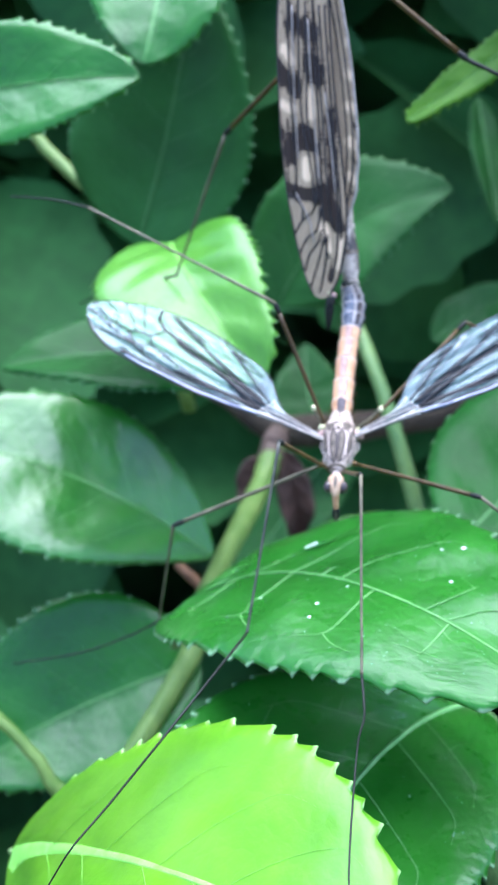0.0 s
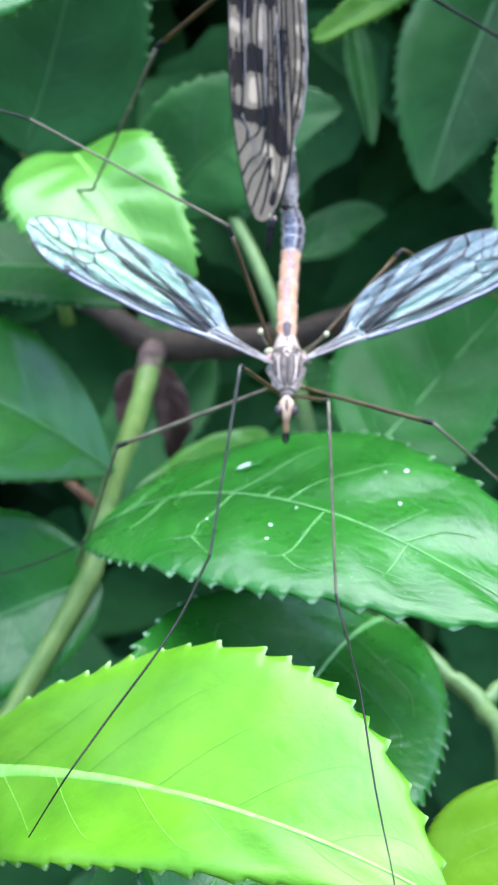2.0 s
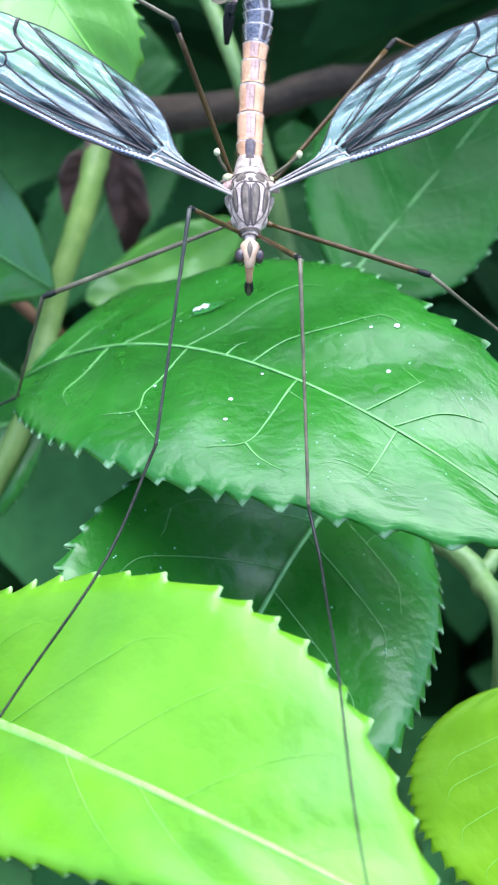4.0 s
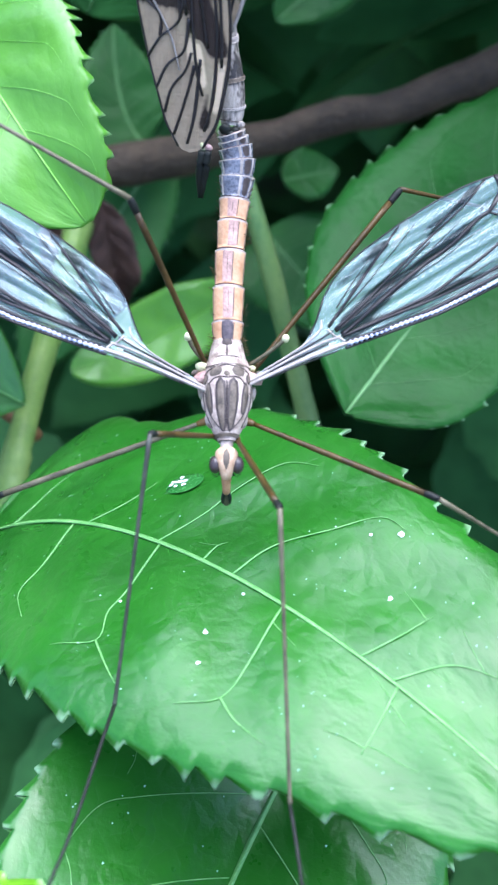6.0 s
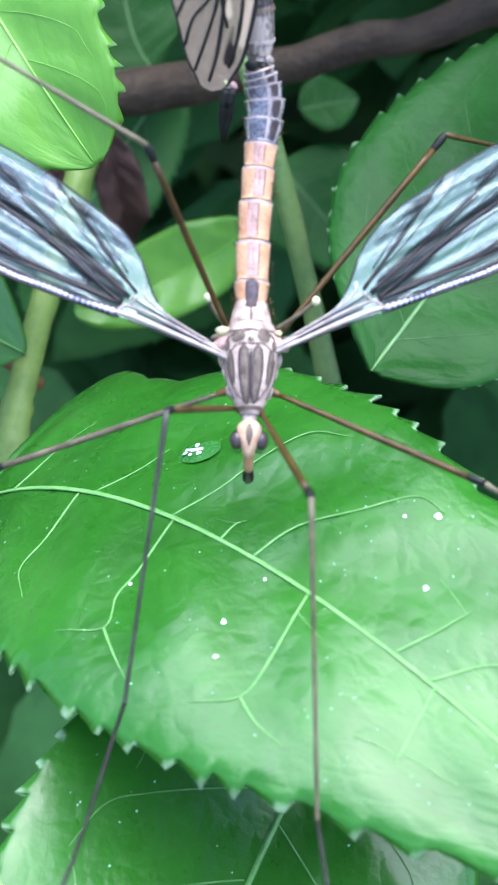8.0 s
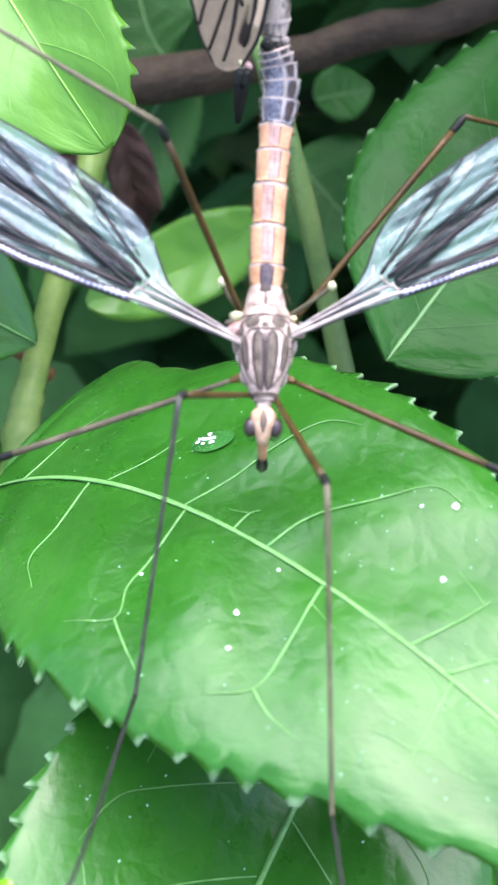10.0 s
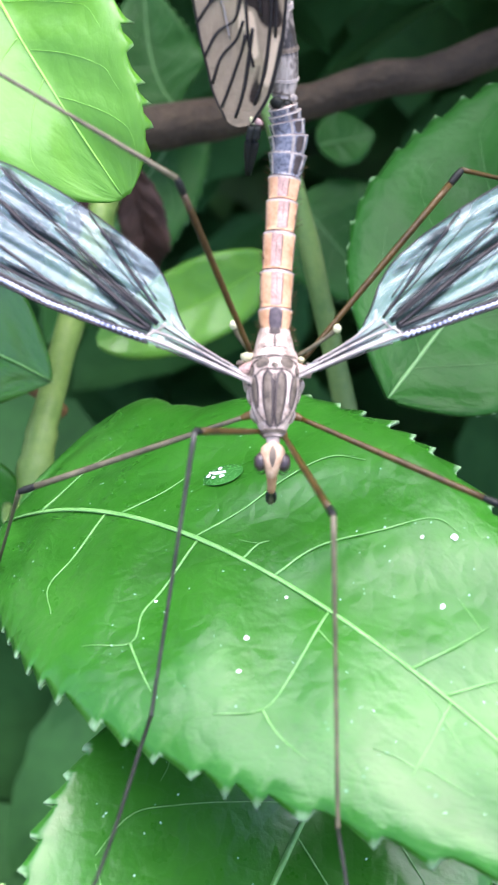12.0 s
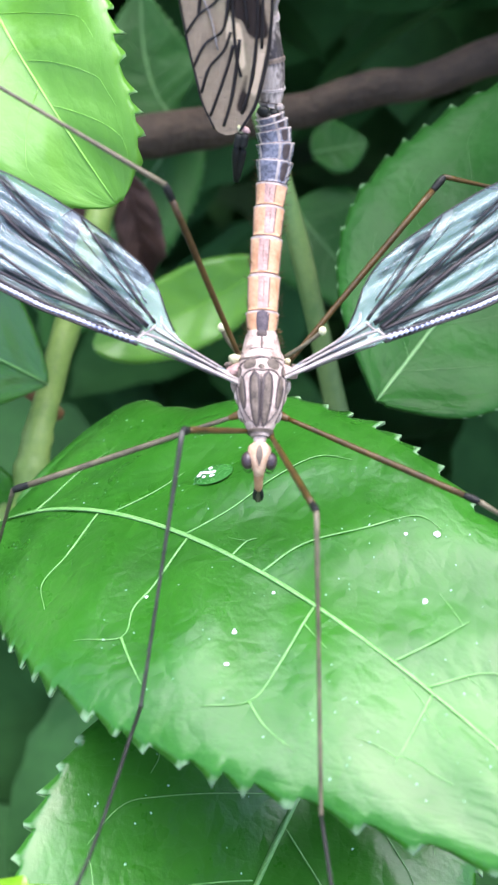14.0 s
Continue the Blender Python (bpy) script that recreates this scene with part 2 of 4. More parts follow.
def mesh_of(name, verts, faces, material, smooth=True):
    me = bpy.data.meshes.new(name)
    me.from_pydata([tuple(v) for v in verts], [], faces)
    me.materials.append(material)
    if smooth:
        me.shade_smooth()
    return me


def part(name, me, parent, label=""):
    """Links a mesh in world coordinates as one object under a thing or a part."""
    ob = new(name, me)
    ob.parent = parent
    ob.matrix_parent_inverse = parent.matrix_basis.inverted()
    return tagged(ob, label)


def thing(name, place, label, category, group="", kind=""):
    ob = new(name)
    ob.empty_display_size = 0.005
    ob.matrix_basis = Matrix.Translation(place)
    return tagged(ob, label, category, group, kind)


def tube(points, radii, sides=8, flat=1.0, cap=True):
    """Vertices and faces of a tapered tube through the points (world), radii in centimetres."""
    pts = [Vector(p) for p in points]
    verts, faces = [], []
    ref = Vector((0.13, 0.27, 0.95))
    for i, p in enumerate(pts):
        t = (pts[min(i + 1, len(pts) - 1)] - pts[max(i - 1, 0)]).normalized()
        a = t.cross(ref).normalized()
        b = a.cross(t).normalized()
        for k in range(sides):
            w = 2 * math.pi * k / sides
            verts.append(p + (a * math.cos(w) + b * math.sin(w) * flat) * radii[i] * CM)
    for i in range(len(pts) - 1):
        for k in range(sides):
            j = (k + 1) % sides
            faces.append((i * sides + k, i * sides + j, (i + 1) * sides + j, (i + 1) * sides + k))
    if cap:
        faces.append(tuple(reversed(range(sides))))
        faces.append(tuple(range(len(verts) - sides, len(verts))))
    return verts, faces


def smooth_line(points, steps):
    """Catmull-Rom line through plan points (tuples of any length)."""
    pts = [np.array(p, float) for p in points]
    pts = [2 * pts[0] - pts[1], *pts, 2 * pts[-1] - pts[-2]]
    out = []
    for i in range(1, len(pts) - 2):
        for k in range(steps):
            t = k / steps
            p0, p1, p2, p3 = pts[i - 1 : i + 3]
            out.append(0.5 * (2 * p1 + (p2 - p0) * t + (2 * p0 - 5 * p1 + 4 * p2 - p3) * t * t + (3 * p1 - p0 - 3 * p2 + p3) * t**3))
    out.append(pts[-2])
    return out


def twig(name, rows, material, parent, label="", steps=6, wobble=0.012, seed=1):
    """A stem through rows of (x, y, z, radius), with slight knots."""
    rng = random.Random(seed)
    line = smooth_line(rows, steps)
    radii = [max(0.01, r[3] * (1 + rng.uniform(-0.08, 0.08))) for r in line]
    pts = [at(*r[:3]) + Vector([rng.uniform(-1, 1) * wobble * CM for _ in range(3)]) for r in line]
    return part(name, mesh_of(name, *tube(pts, radii, 12), material), parent, label)


# ---- ground and hedge ----
def build_ground():
    bm = bmesh.new()
    bmesh.ops.create_grid(bm, x_segments=60, y_segments=60, size=30)
    for v in bm.verts:
        v.co.z = 0.03 * noise.noise(v.co * 0.9)
    me = bpy.data.meshes.new("ground")
    bm.to_mesh(me)
    bm.free()
    me.materials.append(SOIL)
    tagged(new("ground", me), "dark bare soil under the hedge", "soil", kind="structure")


build_ground()


def build_foliage(seed, count, ranges, size, allowed, name, label):
    """Uncounted leaves deep in the hedge, joined into one mesh."""
    rng = random.Random(seed)
    verts, faces, made = [], [], 0
    while made < count:
        c = np.array([rng.uniform(*r) for r in ranges])
        if not allowed(*c):
            continue
        made += 1
        t = Vector((rng.uniform(-1, 1), rng.uniform(-0.7, 0.5), rng.uniform(-0.8, 0.4))).normalized()
        n = Vector((rng.uniform(-0.5, 0.5), rng.uniform(-1.0, 0.1), rng.uniform(0.2, 1))).normalized()
        s = n.cross(t).normalized()
        n = t.cross(s)
        length = rng.uniform(*size)
        wide, bend, start = length * rng.uniform(0.2, 0.28), rng.uniform(-0.2, 0.5), len(verts)
        rows = 12
        for i in range(rows + 1):
            u = i / rows
            w = wide * math.sin(math.pi * u**0.8) ** 0.75
            w *= 1 + (0.07 if i % 2 else -0.03)
            m = at(*c) + (t * (u - 0.5) * length - n * bend * (u - 0.5) ** 2 * length) * CM
            for v in (-1, -0.5, 0, 0.5, 1):
                verts.append(m + (s * v * w + n * abs(v) * w * 0.25) * CM)
        for i in range(rows):
            for k in range(4):
                a = start + i * 5 + k
                faces.append((a, a + 1, a + 6, a + 5))
    tagged(new(name, mesh_of(name, verts, faces, FOLIAGE)), label, "foliage", kind="stuff")


build_foliage(5, 800, ((-16, 16), (9.5, 26), (-18, 4)), (3.5, 6), lambda x, y, z: z < 3.5 - 0.1 * (y - 9.5), "hedge_foliage", "dense dark green leaves deep inside the hedge")
build_foliage(6, 260, ((-13, 13), (-1, 11), (-22, -7)), (3.5, 6), lambda x, y, z: z < -7.5 - 0.15 * max(0, -y) and not (0 < x < 8 and y > 2 and z > -12), "lower_foliage", "dim green leaves lower down in the hedge")
build_foliage(8, 1300, ((-34, 34), (-4, 34), (-88, -14)), (5, 9), lambda x, y, z: z < -22 or y > 10 and z < -15, "hedge_base", "shaded green leaves of the hedge below")

# hedge carried on above view, added to keep low sky out of leaf reflections
build_foliage(9, 900, ((-22, 8), (11, 24), (2, 20)), (4.5, 7.5), lambda x, y, z: 3.0 - 0.1 * (y - 9.5) < z < 0.85 * y, "hedge_crown", "unseen dark green hedge leaves added behind to block the low sky")
# out of view; added only to shade the leaves at the right
build_foliage(7, 80, ((2.8, 11), (4.0, 12), (5.0, 7.2)), (3.5, 5.5), lambda x, y, z: True, "overhanging_foliage", "unseen dark green leaves added to shade the leaves at the right")

# ---- the shrub ----
shrub = thing("shrub", at(-4.5, 3.0, -90), "evergreen hedge shrub with glossy serrated green leaves", "shrub")


def surface(base, ctrl, tip, n, wl, wr, p=0.78, q=0.72, fold=(12, 12), curl=(0.0, 0.0), wave=0.03, seed=0, quilt=0.016, edge=2.0, shape=None):
    """The leaf blade as a function of u (base to tip) and v (-1 right margin, 1 left margin)."""
    b, c, e, up = Vector(base), Vector(ctrl), Vector(tip), Vector(n).normalized()
    rng = random.Random(seed)
    ph = [rng.uniform(0, 6.28) for _ in range(4)]

    def spot(u, v, lift=0.0, tooth=0.0):
        m = b * (1 - u) ** 2 + c * 2 * u * (1 - u) + e * u * u
        t = ((c - b) * (1 - u) + (e - c) * u).normalized()
        s = up.cross(t).normalized()
        nn = t.cross(s)
        k = 0 if v > 0 else 1
        pk, qk = (p, q) if not isinstance(p, tuple) else (p[k], q[k])
        w = (wl if v > 0 else wr) * math.sin(math.pi * min(max(u, 0.0), 1.0) ** pk) ** qk
        if shape:
            w *= float(np.interp(u, *shape[k]))
        d = w * abs(v)
        h = d * math.tan(radians(fold[k])) - curl[k] * d * d
        calm = min(1.0, w / 0.3)
        h += calm * wave * abs(v) ** 1.5 * math.sin(9 * u + ph[k]) + 0.4 * calm * wave * abs(v) ** 2 * math.sin(21 * u + ph[2 + k])
        h += calm * quilt * math.sin(math.pi * min(1, abs(v) * 1.2)) * math.sin(34 * u - 6 * abs(v) + ph[k])
        h -= edge * max(0.0, abs(v) - 0.86) ** 2
        side = 1 if v > 0 else -1
        q_ = m + s * side * (d + tooth) + t * tooth * 0.8 + nn * (h + lift)
        return at(*q_)

    return spot


def build_leaf(base, ctrl, tip, n, wl, wr, material, rib, label, quilt=0.016, p=0.78, q=0.72, fold=(12, 12), curl=(0.0, 0.0), wave=0.03, seed=0, teeth=22, bite=0.05, stalk=(), veins="auto", rib_width=0.035, fine=7, thin=0.26, twigs=False, rib_lift=0.006, rib_flat=0.38, shape=None, smooth=(0.06, 0.06)):
    """A leaf of the shrub: toothed blade, midrib, stalk and side veins."""
    spot = surface(base, ctrl, tip, n, wl, wr, p, q, fold, curl, wave, seed, quilt, 2.0, shape)
    length = (Vector(tip) - Vector(base)).length
    rng = random.Random(seed + 99)
    rows = teeth * fine
    cols = [-1, -0.965, -0.88, -0.75, -0.6, -0.45, -0.3, -0.16, -0.05, 0.05, 0.16, 0.3, 0.45, 0.6, 0.75, 0.88, 0.965, 1]
    shift = {-1: rng.random(), 1: rng.random()}
    size = {(s, k): rng.uniform(0.6, 1.25) for s in (-1, 1) for k in range(teeth + 1)}
    verts, uvs = [], []
    for i in range(rows + 1):
        u = 0.003 + 0.994 * i / rows
        for v in cols:
            tooth = 0.0
            start = smooth[0] if v > 0 else smooth[1]
            if abs(v) == 1 and start < u < 0.985:
                f = (u * teeth) % 1.0
                f = (f + shift[v] + 0.28 * math.sin(17 * u + 5 * shift[v]) + 0.12 * math.sin(43 * u)) % 1.0
                own = size[(v, int(u * teeth))] * min(1, (u - start) * 8)
                rise = 0.35 * math.sin(f * 1.8) + 0.65 * f**4 if f < 0.84 else 0.67 * ((1 - f) / 0.16) ** 0.8
                tooth = bite * own * (rise - 0.25)
                pale = 1.0 if f > 0.76 else 0.97
            else:
                pale = 0.975
            verts.append(spot(u, v, 0.0, tooth))
            uvs.append((u * length, v * (wl if v > 0 else wr), pale if abs(v) == 1 else abs(v) * 0.985, u))
    k = len(cols)
    faces = [(i * k + j, i * k + j + 1, (i + 1) * k + j + 1, (i + 1) * k + j) for i in range(rows) for j in range(k - 1)]
    me = mesh_of("leaf", verts, [tuple(reversed(f)) for f in faces], material)
    blade, margin = me.uv_layers.new(name="blade"), me.uv_layers.new(name="margin")
    order = np.empty(len(me.loops), dtype=np.int32)
    me.loops.foreach_get("vertex_index", order)
    data = np.array(uvs, dtype=np.float32)[order]
    blade.data.foreach_set("uv", np.ascontiguousarray(data[:, :2]).ravel())
    margin.data.foreach_set("uv", np.ascontiguousarray(data[:, 2:]).ravel())
    leaf = part("leaf", me, shrub, label)
    solid = leaf.modifiers.new("thickness", "SOLIDIFY")
    solid.thickness, solid.offset = 0.018 * CM, -1
    if rib_flat:
        line = [spot(u, 0.0001, rib_lift) for u in np.linspace(0.0, 0.99, 30)]
        ridge = tube(line, [rib_width * min(1, 0.35 + i * 0.2) * (1 - 0.8 * i / 29) for i in range(30)], 8, rib_flat)
    else:
        # a low ridge that follows the blade
        ridge = [], [(i * 7 + k, i * 7 + k + 1, i * 7 + k + 8, i * 7 + k + 7) for i in range(47) for k in range(6)]
        for u in np.linspace(0.01, 0.98, 48):
            half = rib_width * (1 - 0.75 * u) / max(0.1, (spot(u, 1) - spot(u, 0)).length / CM)
            ridge[0].extend(spot(u, half * g or 0.0001, rib_lift * (1 - 1.3 * g * g)) for g in (-1, -0.7, -0.35, 0, 0.35, 0.7, 1))
    part("midrib", mesh_of("midrib", *ridge, rib), leaf)
    if stalk:
        way = smooth_line([*stalk, base], 6)
        part("petiole", mesh_of("petiole", *tube([at(*w) for w in way], [rib_width * (1.3 - 0.85 * i / (len(way) - 1)) for i in range(len(way))], 10), STEM_DIM), leaf)
    if veins == "auto":
        veins = []
        for i in range(5):
            for side in (1, -1):
                u0 = 0.14 + 0.145 * i + (0.05 if side > 0 else 0) + rng.uniform(-0.02, 0.02)
                veins.append([(u0, 0), (u0 + 0.05, 0.25 * side), (u0 + 0.115, 0.55 * side), (u0 + 0.15, 0.68 * side), (u0 + 0.21, 0.74 * side)])
    for row in veins:
        way = smooth_line(row, 6)
        radii = [rib_width * thin * (1 - 0.72 * i / (len(way) - 1)) for i in range(len(way))]
        part("side_vein", mesh_of("side_vein", *tube([spot(u, v, 0.004) for u, v in way], radii, 6, 0.55), rib), leaf)
    for row in veins if twigs else ():
        for (u0, v0), (u1, v1) in zip(row[:-1], row[1:]):
            for side in (-1, 1):
                if rng.random() < 0.13:
                    f = rng.uniform(0.2, 0.9)
                    line = [(u0 + (u1 - u0) * f, v0 + (v1 - v0) * f)]
                    du, dv = side * 0.02, rng.uniform(-0.03, 0.05) * (1 if v1 > 0 else -1)
                    for k in range(rng.choice((2, 2, 3))):
                        line.append((line[-1][0] + du * rng.uniform(0.6, 1.2), max(-0.9, min(0.9, line[-1][1] + dv + rng.uniform(-0.015, 0.015)))))
                    way = smooth_line(line, 4)
                    part("fine_vein", mesh_of("fine_vein", *tube([spot(u, v, 0.0015) for u, v in way], [0.0034 * (1 - 0.6 * i / len(way)) for i in range(len(way))], 5, 0.5), rib), leaf)
    return leaf, spot


def specks(leaf, spot, count, seed, name="dust_specks", low=0.006, high=0.016, places=()):
    """Pale flecks lying on a blade, joined as one part."""
    rng = random.Random(seed)
    verts, faces = [], []
    rows = [(rng.uniform(0.12, 0.9), rng.uniform(-0.85, 0.85), rng.uniform(low, high)) for _ in range(count)]
    for u, v, r in [*rows, *places]:
        o = spot(u, v, 0.004)
        a = (spot(u + 0.01, v, 0.004) - o).normalized()
        b = (spot(u, v + 0.02, 0.004) - o).normalized()
        up = a.cross(b).normalized()
        start = len(verts)
        verts.append(o + up * r * 0.5 * CM)
        for k in range(8):
            w = 2 * math.pi * k / 8
            rr = r * rng.uniform(0.6, 1.15) * CM
            verts.append(o + a * rr * math.cos(w) + b * rr * math.sin(w))
        faces += [(start, start + 1 + k, start + 1 + (k + 1) % 8) for k in range(8)]
    ob = part(name, mesh_of(name, verts, faces, WHITE if places and not count else DUST), leaf, "white droppings" if places and not count else "tiny pale dust flecks")
    return tagged(ob, kind="stuff")


def build_drop(leaf, spot, u, v):
    """A dried drop: a low clear dome with a white crumbly cross inside."""
    o = spot(u, v, 0.002)
    a = (spot(u + 0.01, v, 0.002) - o).normalized()
    b = (spot(u, v + 0.02, 0.002) - o).normalized()
    up = a.cross(b).normalized()
    verts, faces, seg = [o + up * 0.02 * CM], [], 20
    for i in range(1, 6):
        r = i / 5
        for k in range(seg):
            w = 2 * math.pi * k / seg
            verts.append(o + (a * (math.cos(w) * 0.14 * r + 0.02) + b * (math.sin(w) * 0.11 * r + 0.02) + up * 0.02 * (1 - r * r)) * CM)
    faces += [(0, 1 + k, 1 + (k + 1) % seg) for k in range(seg)]
    faces += [(1 + i * seg + k, 1 + (i + 1) * seg + k, 1 + (i + 1) * seg + (k + 1) % seg, 1 + i * seg + (k + 1) % seg) for i in range(4) for k in range(seg)]
    drop = part("drop_stain", mesh_of("drop_stain", verts, faces, STAIN), leaf, "glossy round drop stain")
    rng = random.Random(77)
    for dx, dy in ((0, 0), (0.045, 0.018), (-0.048, -0.009), (0.018, -0.045), (-0.02, 0.045), (0.068, -0.018), (-0.03, -0.04), (0.022, 0.008), (-0.024, -0.004)):
        r = rng.uniform(0.011, 0.018)
        verts, faces = [o + (a * dx + b * dy + up * 0.03) * CM], []
        for k in range(9):
            w = 2 * math.pi * k / 9
            q = r * rng.uniform(0.7, 1.3)
            verts.append(o + (a * (dx + q * math.cos(w)) + b * (dy + q * math.sin(w)) + up * 0.02) * CM)
        faces = [(0, 1 + k, 1 + (k + 1) % 9) for k in range(9)]
        part("white_crumb", mesh_of("white_crumb", verts, faces, WHITE), leaf, "white crumb of a dropping")


# the broad leaf that carries the blotch
VEINS_A = [
    [(0.438, 0.00), (0.463, 0.22), (0.479, 0.44), (0.504, 0.66), (0.545, 0.74)],
    [(0.570, 0.00), (0.586, 0.22), (0.628, 0.46), (0.661, 0.70), (0.694, 0.74)],
    [(0.759, 0.00), (0.776, 0.24), (0.784, 0.44)],
    [(0.290, 0.00), (0.323, 0.18), (0.339, 0.36)],
    [(0.521, 0.00), (0.521, 0.10), (0.529, 0.14)],
    [(0.446, 0.00), (0.471, -0.32), (0.479, -0.48), (0.504, -0.64), (0.455, -0.78)],
    [(0.504, -0.64), (0.545, -0.72), (0.578, -0.78)],
    [(0.652, 0.00), (0.677, -0.36), (0.685, -0.60), (0.652, -0.74)],
    [(0.685, -0.60), (0.718, -0.68), (0.759, -0.74)],
    [(0.809, 0.00), (0.825, -0.34), (0.834, -0.54)],
    [(0.265, 0.00), (0.290, -0.40), (0.306, -0.64), (0.356, -0.74)],
    [(0.80, 0), (0.83, 0.3), (0.87, 0.5)],
    [(0.10, 0), (0.12, 0.3), (0.16, 0.55)],
]
leaf_a, spot_a = build_leaf((-1.318, 0.394, -0.925), (-0.058, -0.339, 0.598), (1.836, -2.451, 0.357), (-0.295, 0.129, 0.947), 1.202, 1.124, LEAF, RIB,
    "broad glossy green leaf with white flecks and toothed margin", p=(0.779, 1.033), q=(0.569, 0.702), fold=(3.4, 7.35), curl=(0.023, 0.132), wave=0.03, seed=3, teeth=22, quilt=0.026, bite=0.105, veins=VEINS_A, rib_width=0.03, thin=0.24, twigs=True, smooth=(0.34, 0.1),
    shape=(((0, 0.04, 0.08, 0.13, 0.17, 0.24, 0.28, 0.38, 0.45, 0.7, 0.8, 0.88, 1), (1.35, 1.62, 1.5, 1.22, 1.03, 0.9, 0.96, 1.05, 1.02, 1.0, 1.1, 1.1, 1.05)), ((0, 0.82, 0.92, 0.97, 0.99, 0.997, 1), (1.0, 1.02, 1.14, 1.4, 2.1, 3.4, 3.6))),
    stalk=((-1.5, 1.2, -1.7), (-1.42, 0.8, -1.35)))
specks(leaf_a, spot_a, 150, 4, low=0.0025, high=0.006)
specks(leaf_a, spot_a, 0, 5, "pale_specks", places=[(0.694, 0.70, 0.020), (0.669, 0.58, 0.011), (0.735, 0.38, 0.018), (0.611, -0.34, 0.016), (0.636, -0.50, 0.012), (0.603, -0.06, 0.012), (0.479, -0.40, 0.012)])
build_drop(leaf_a, spot_a, 0.389, 0.34)
leaf_b, spot_b = build_leaf((1.225, -0.063, -1.340), (0.460, -1.563, -0.516), (-0.256, -3.616, -1.454), (0.285, 0.063, 0.951), 1.100, 1.179, LEAF, RIB,
    "green toothed leaf below the broad leaf", p=(1.133, 1.398), q=(0.467, 0.676), fold=(9.961, 14.510), curl=(0.071, 0.008), seed=8, teeth=24, bite=0.09, stalk=((1.5, 0.5, -1.5),), twigs=True, thin=0.16, rib_lift=0.026, rib_flat=0)
specks(leaf_b, spot_b, 60, 9, low=0.004, high=0.009)
build_leaf((-2.2, -1.6, -1.85), (-0.321, -4.121, 0.579), (1.156, -4.611, -0.024), (0.232, -0.651, 0.53), 0.944, 0.557, LEAF_YOUNG, RIB_YOUNG,
    "bright yellow-green young leaf with toothed margin", p=(1.098, 0.52), q=(0.989, 0.797), fold=(-15.3, 25.7), curl=(0.027, -0.162), seed=12, teeth=22, thin=0.035, rib_lift=0.008, rib_flat=0, quilt=0.016, bite=0.08, stalk=((-2.4, -0.7, -2.9), (-2.25, -1.1, -2.3)), rib_width=0.052,
    shape=(((0, 0.04, 0.12, 0.28, 1), (1.7, 1.55, 1.2, 1.0, 1.0)), ((0, 0.04, 0.12, 0.28, 1), (1.4, 1.3, 1.1, 1.0, 1.05))))


def shrub_leaf(seed, label, material, rib, base, ctrl, tip, n, wl, wr, p=0.78, q=0.72, fold=(12, 12), curl=(0.0, 0.0), quilt=0.005, thin=0.09, bite=0.07, shape=None, rib_width=0.024):
    build_leaf(base, ctrl, tip, n, wl, wr, material, rib, label, seed=seed, teeth=20, p=p, q=q, fold=fold, curl=curl, quilt=quilt, bite=bite, fine=6, rib_width=rib_width, thin=thin, shape=shape)


shrub_leaf(20, "glossy mid-green leaf beside the stem", LEAF_SHEEN, RIB, (-1.222, 1.865, -1.108), (-2.435, 1.542, 0.166), (-3.993, 1.154, 0.425), (0.157, -0.481, 0.850), 0.942, 0.841, (1.104, 0.864), (0.768, 0.787), (8.228, 8.108), (0.029, -0.002), 0.016, 0.12)
shrub_leaf(21, "mid-green leaf low on the stem", LEAF, RIB, (-1.31, 1.40, -1.99), (-2.51, 0.97, -2.20), (-3.53, 0.20, -2.68), (0.1, -0.75, 0.65), 0.75, 1.0)
shrub_leaf(22, "bright young leaf behind the wing", LEAF_FRESH, RIB_YOUNG, (-1.726, 3.279, 1.595), (-1.490, 1.905, 1.990), (-0.583, 1.266, 0.922), (0.045, -0.672, 0.777), 0.635, 0.839, (0.878, 0.888), (0.628, 0.761), (16.879, 6.949), (-0.007, 0.016), 0.016, bite=0.11, shape=(((0, 0.8, 0.93, 1), (1, 1.02, 1.3, 1.5)), ((0, 0.8, 0.93, 1), (1, 1.02, 1.3, 1.5))))
shrub_leaf(23, "green leaf under the young leaf", LEAF_DIMMED, RIB, (-0.77, 2.92, 0.35), (-1.94, 2.88, 0.79), (-3.34, 2.49, 0.57), (0, -0.3, 0.95), 0.7, 0.7)
shrub_leaf(24, "green toothed leaf high on the shrub", LEAF, RIB, (-4.14, 2.14, 3.08), (-2.73, 2.08, 3.43), (-1.60, 2.01, 3.40), (0.1, -0.8, 0.6), 0.6, 0.6)
shrub_leaf(25, "green leaf hanging high on the shrub", LEAF, RIB, (-1.82, 5.21, 4.82), (-1.82, 4.05, 3.96), (-1.96, 3.61, 3.26), (0.05, -0.75, 0.65), 0.74, 0.74, 0.9, 0.62)
shrub_leaf(26, "large shaded leaf at the back", LEAF_SHADED, RIB_SHADED, (-2.39, 4.43, 1.24), (-1.97, 4.75, 2.42), (-1.69, 5.01, 3.94), (0, -0.8, 0.55), 1.0, 1.0)
shrub_leaf(27, "grey-green leaf behind the insects", LEAF_SHADED, RIB_SHADED, (-0.94, 4.77, 0.48), (-0.55, 5.10, 1.47), (0.94, 4.88, 1.72), (0, -0.7, 0.7), 0.8, 0.8)
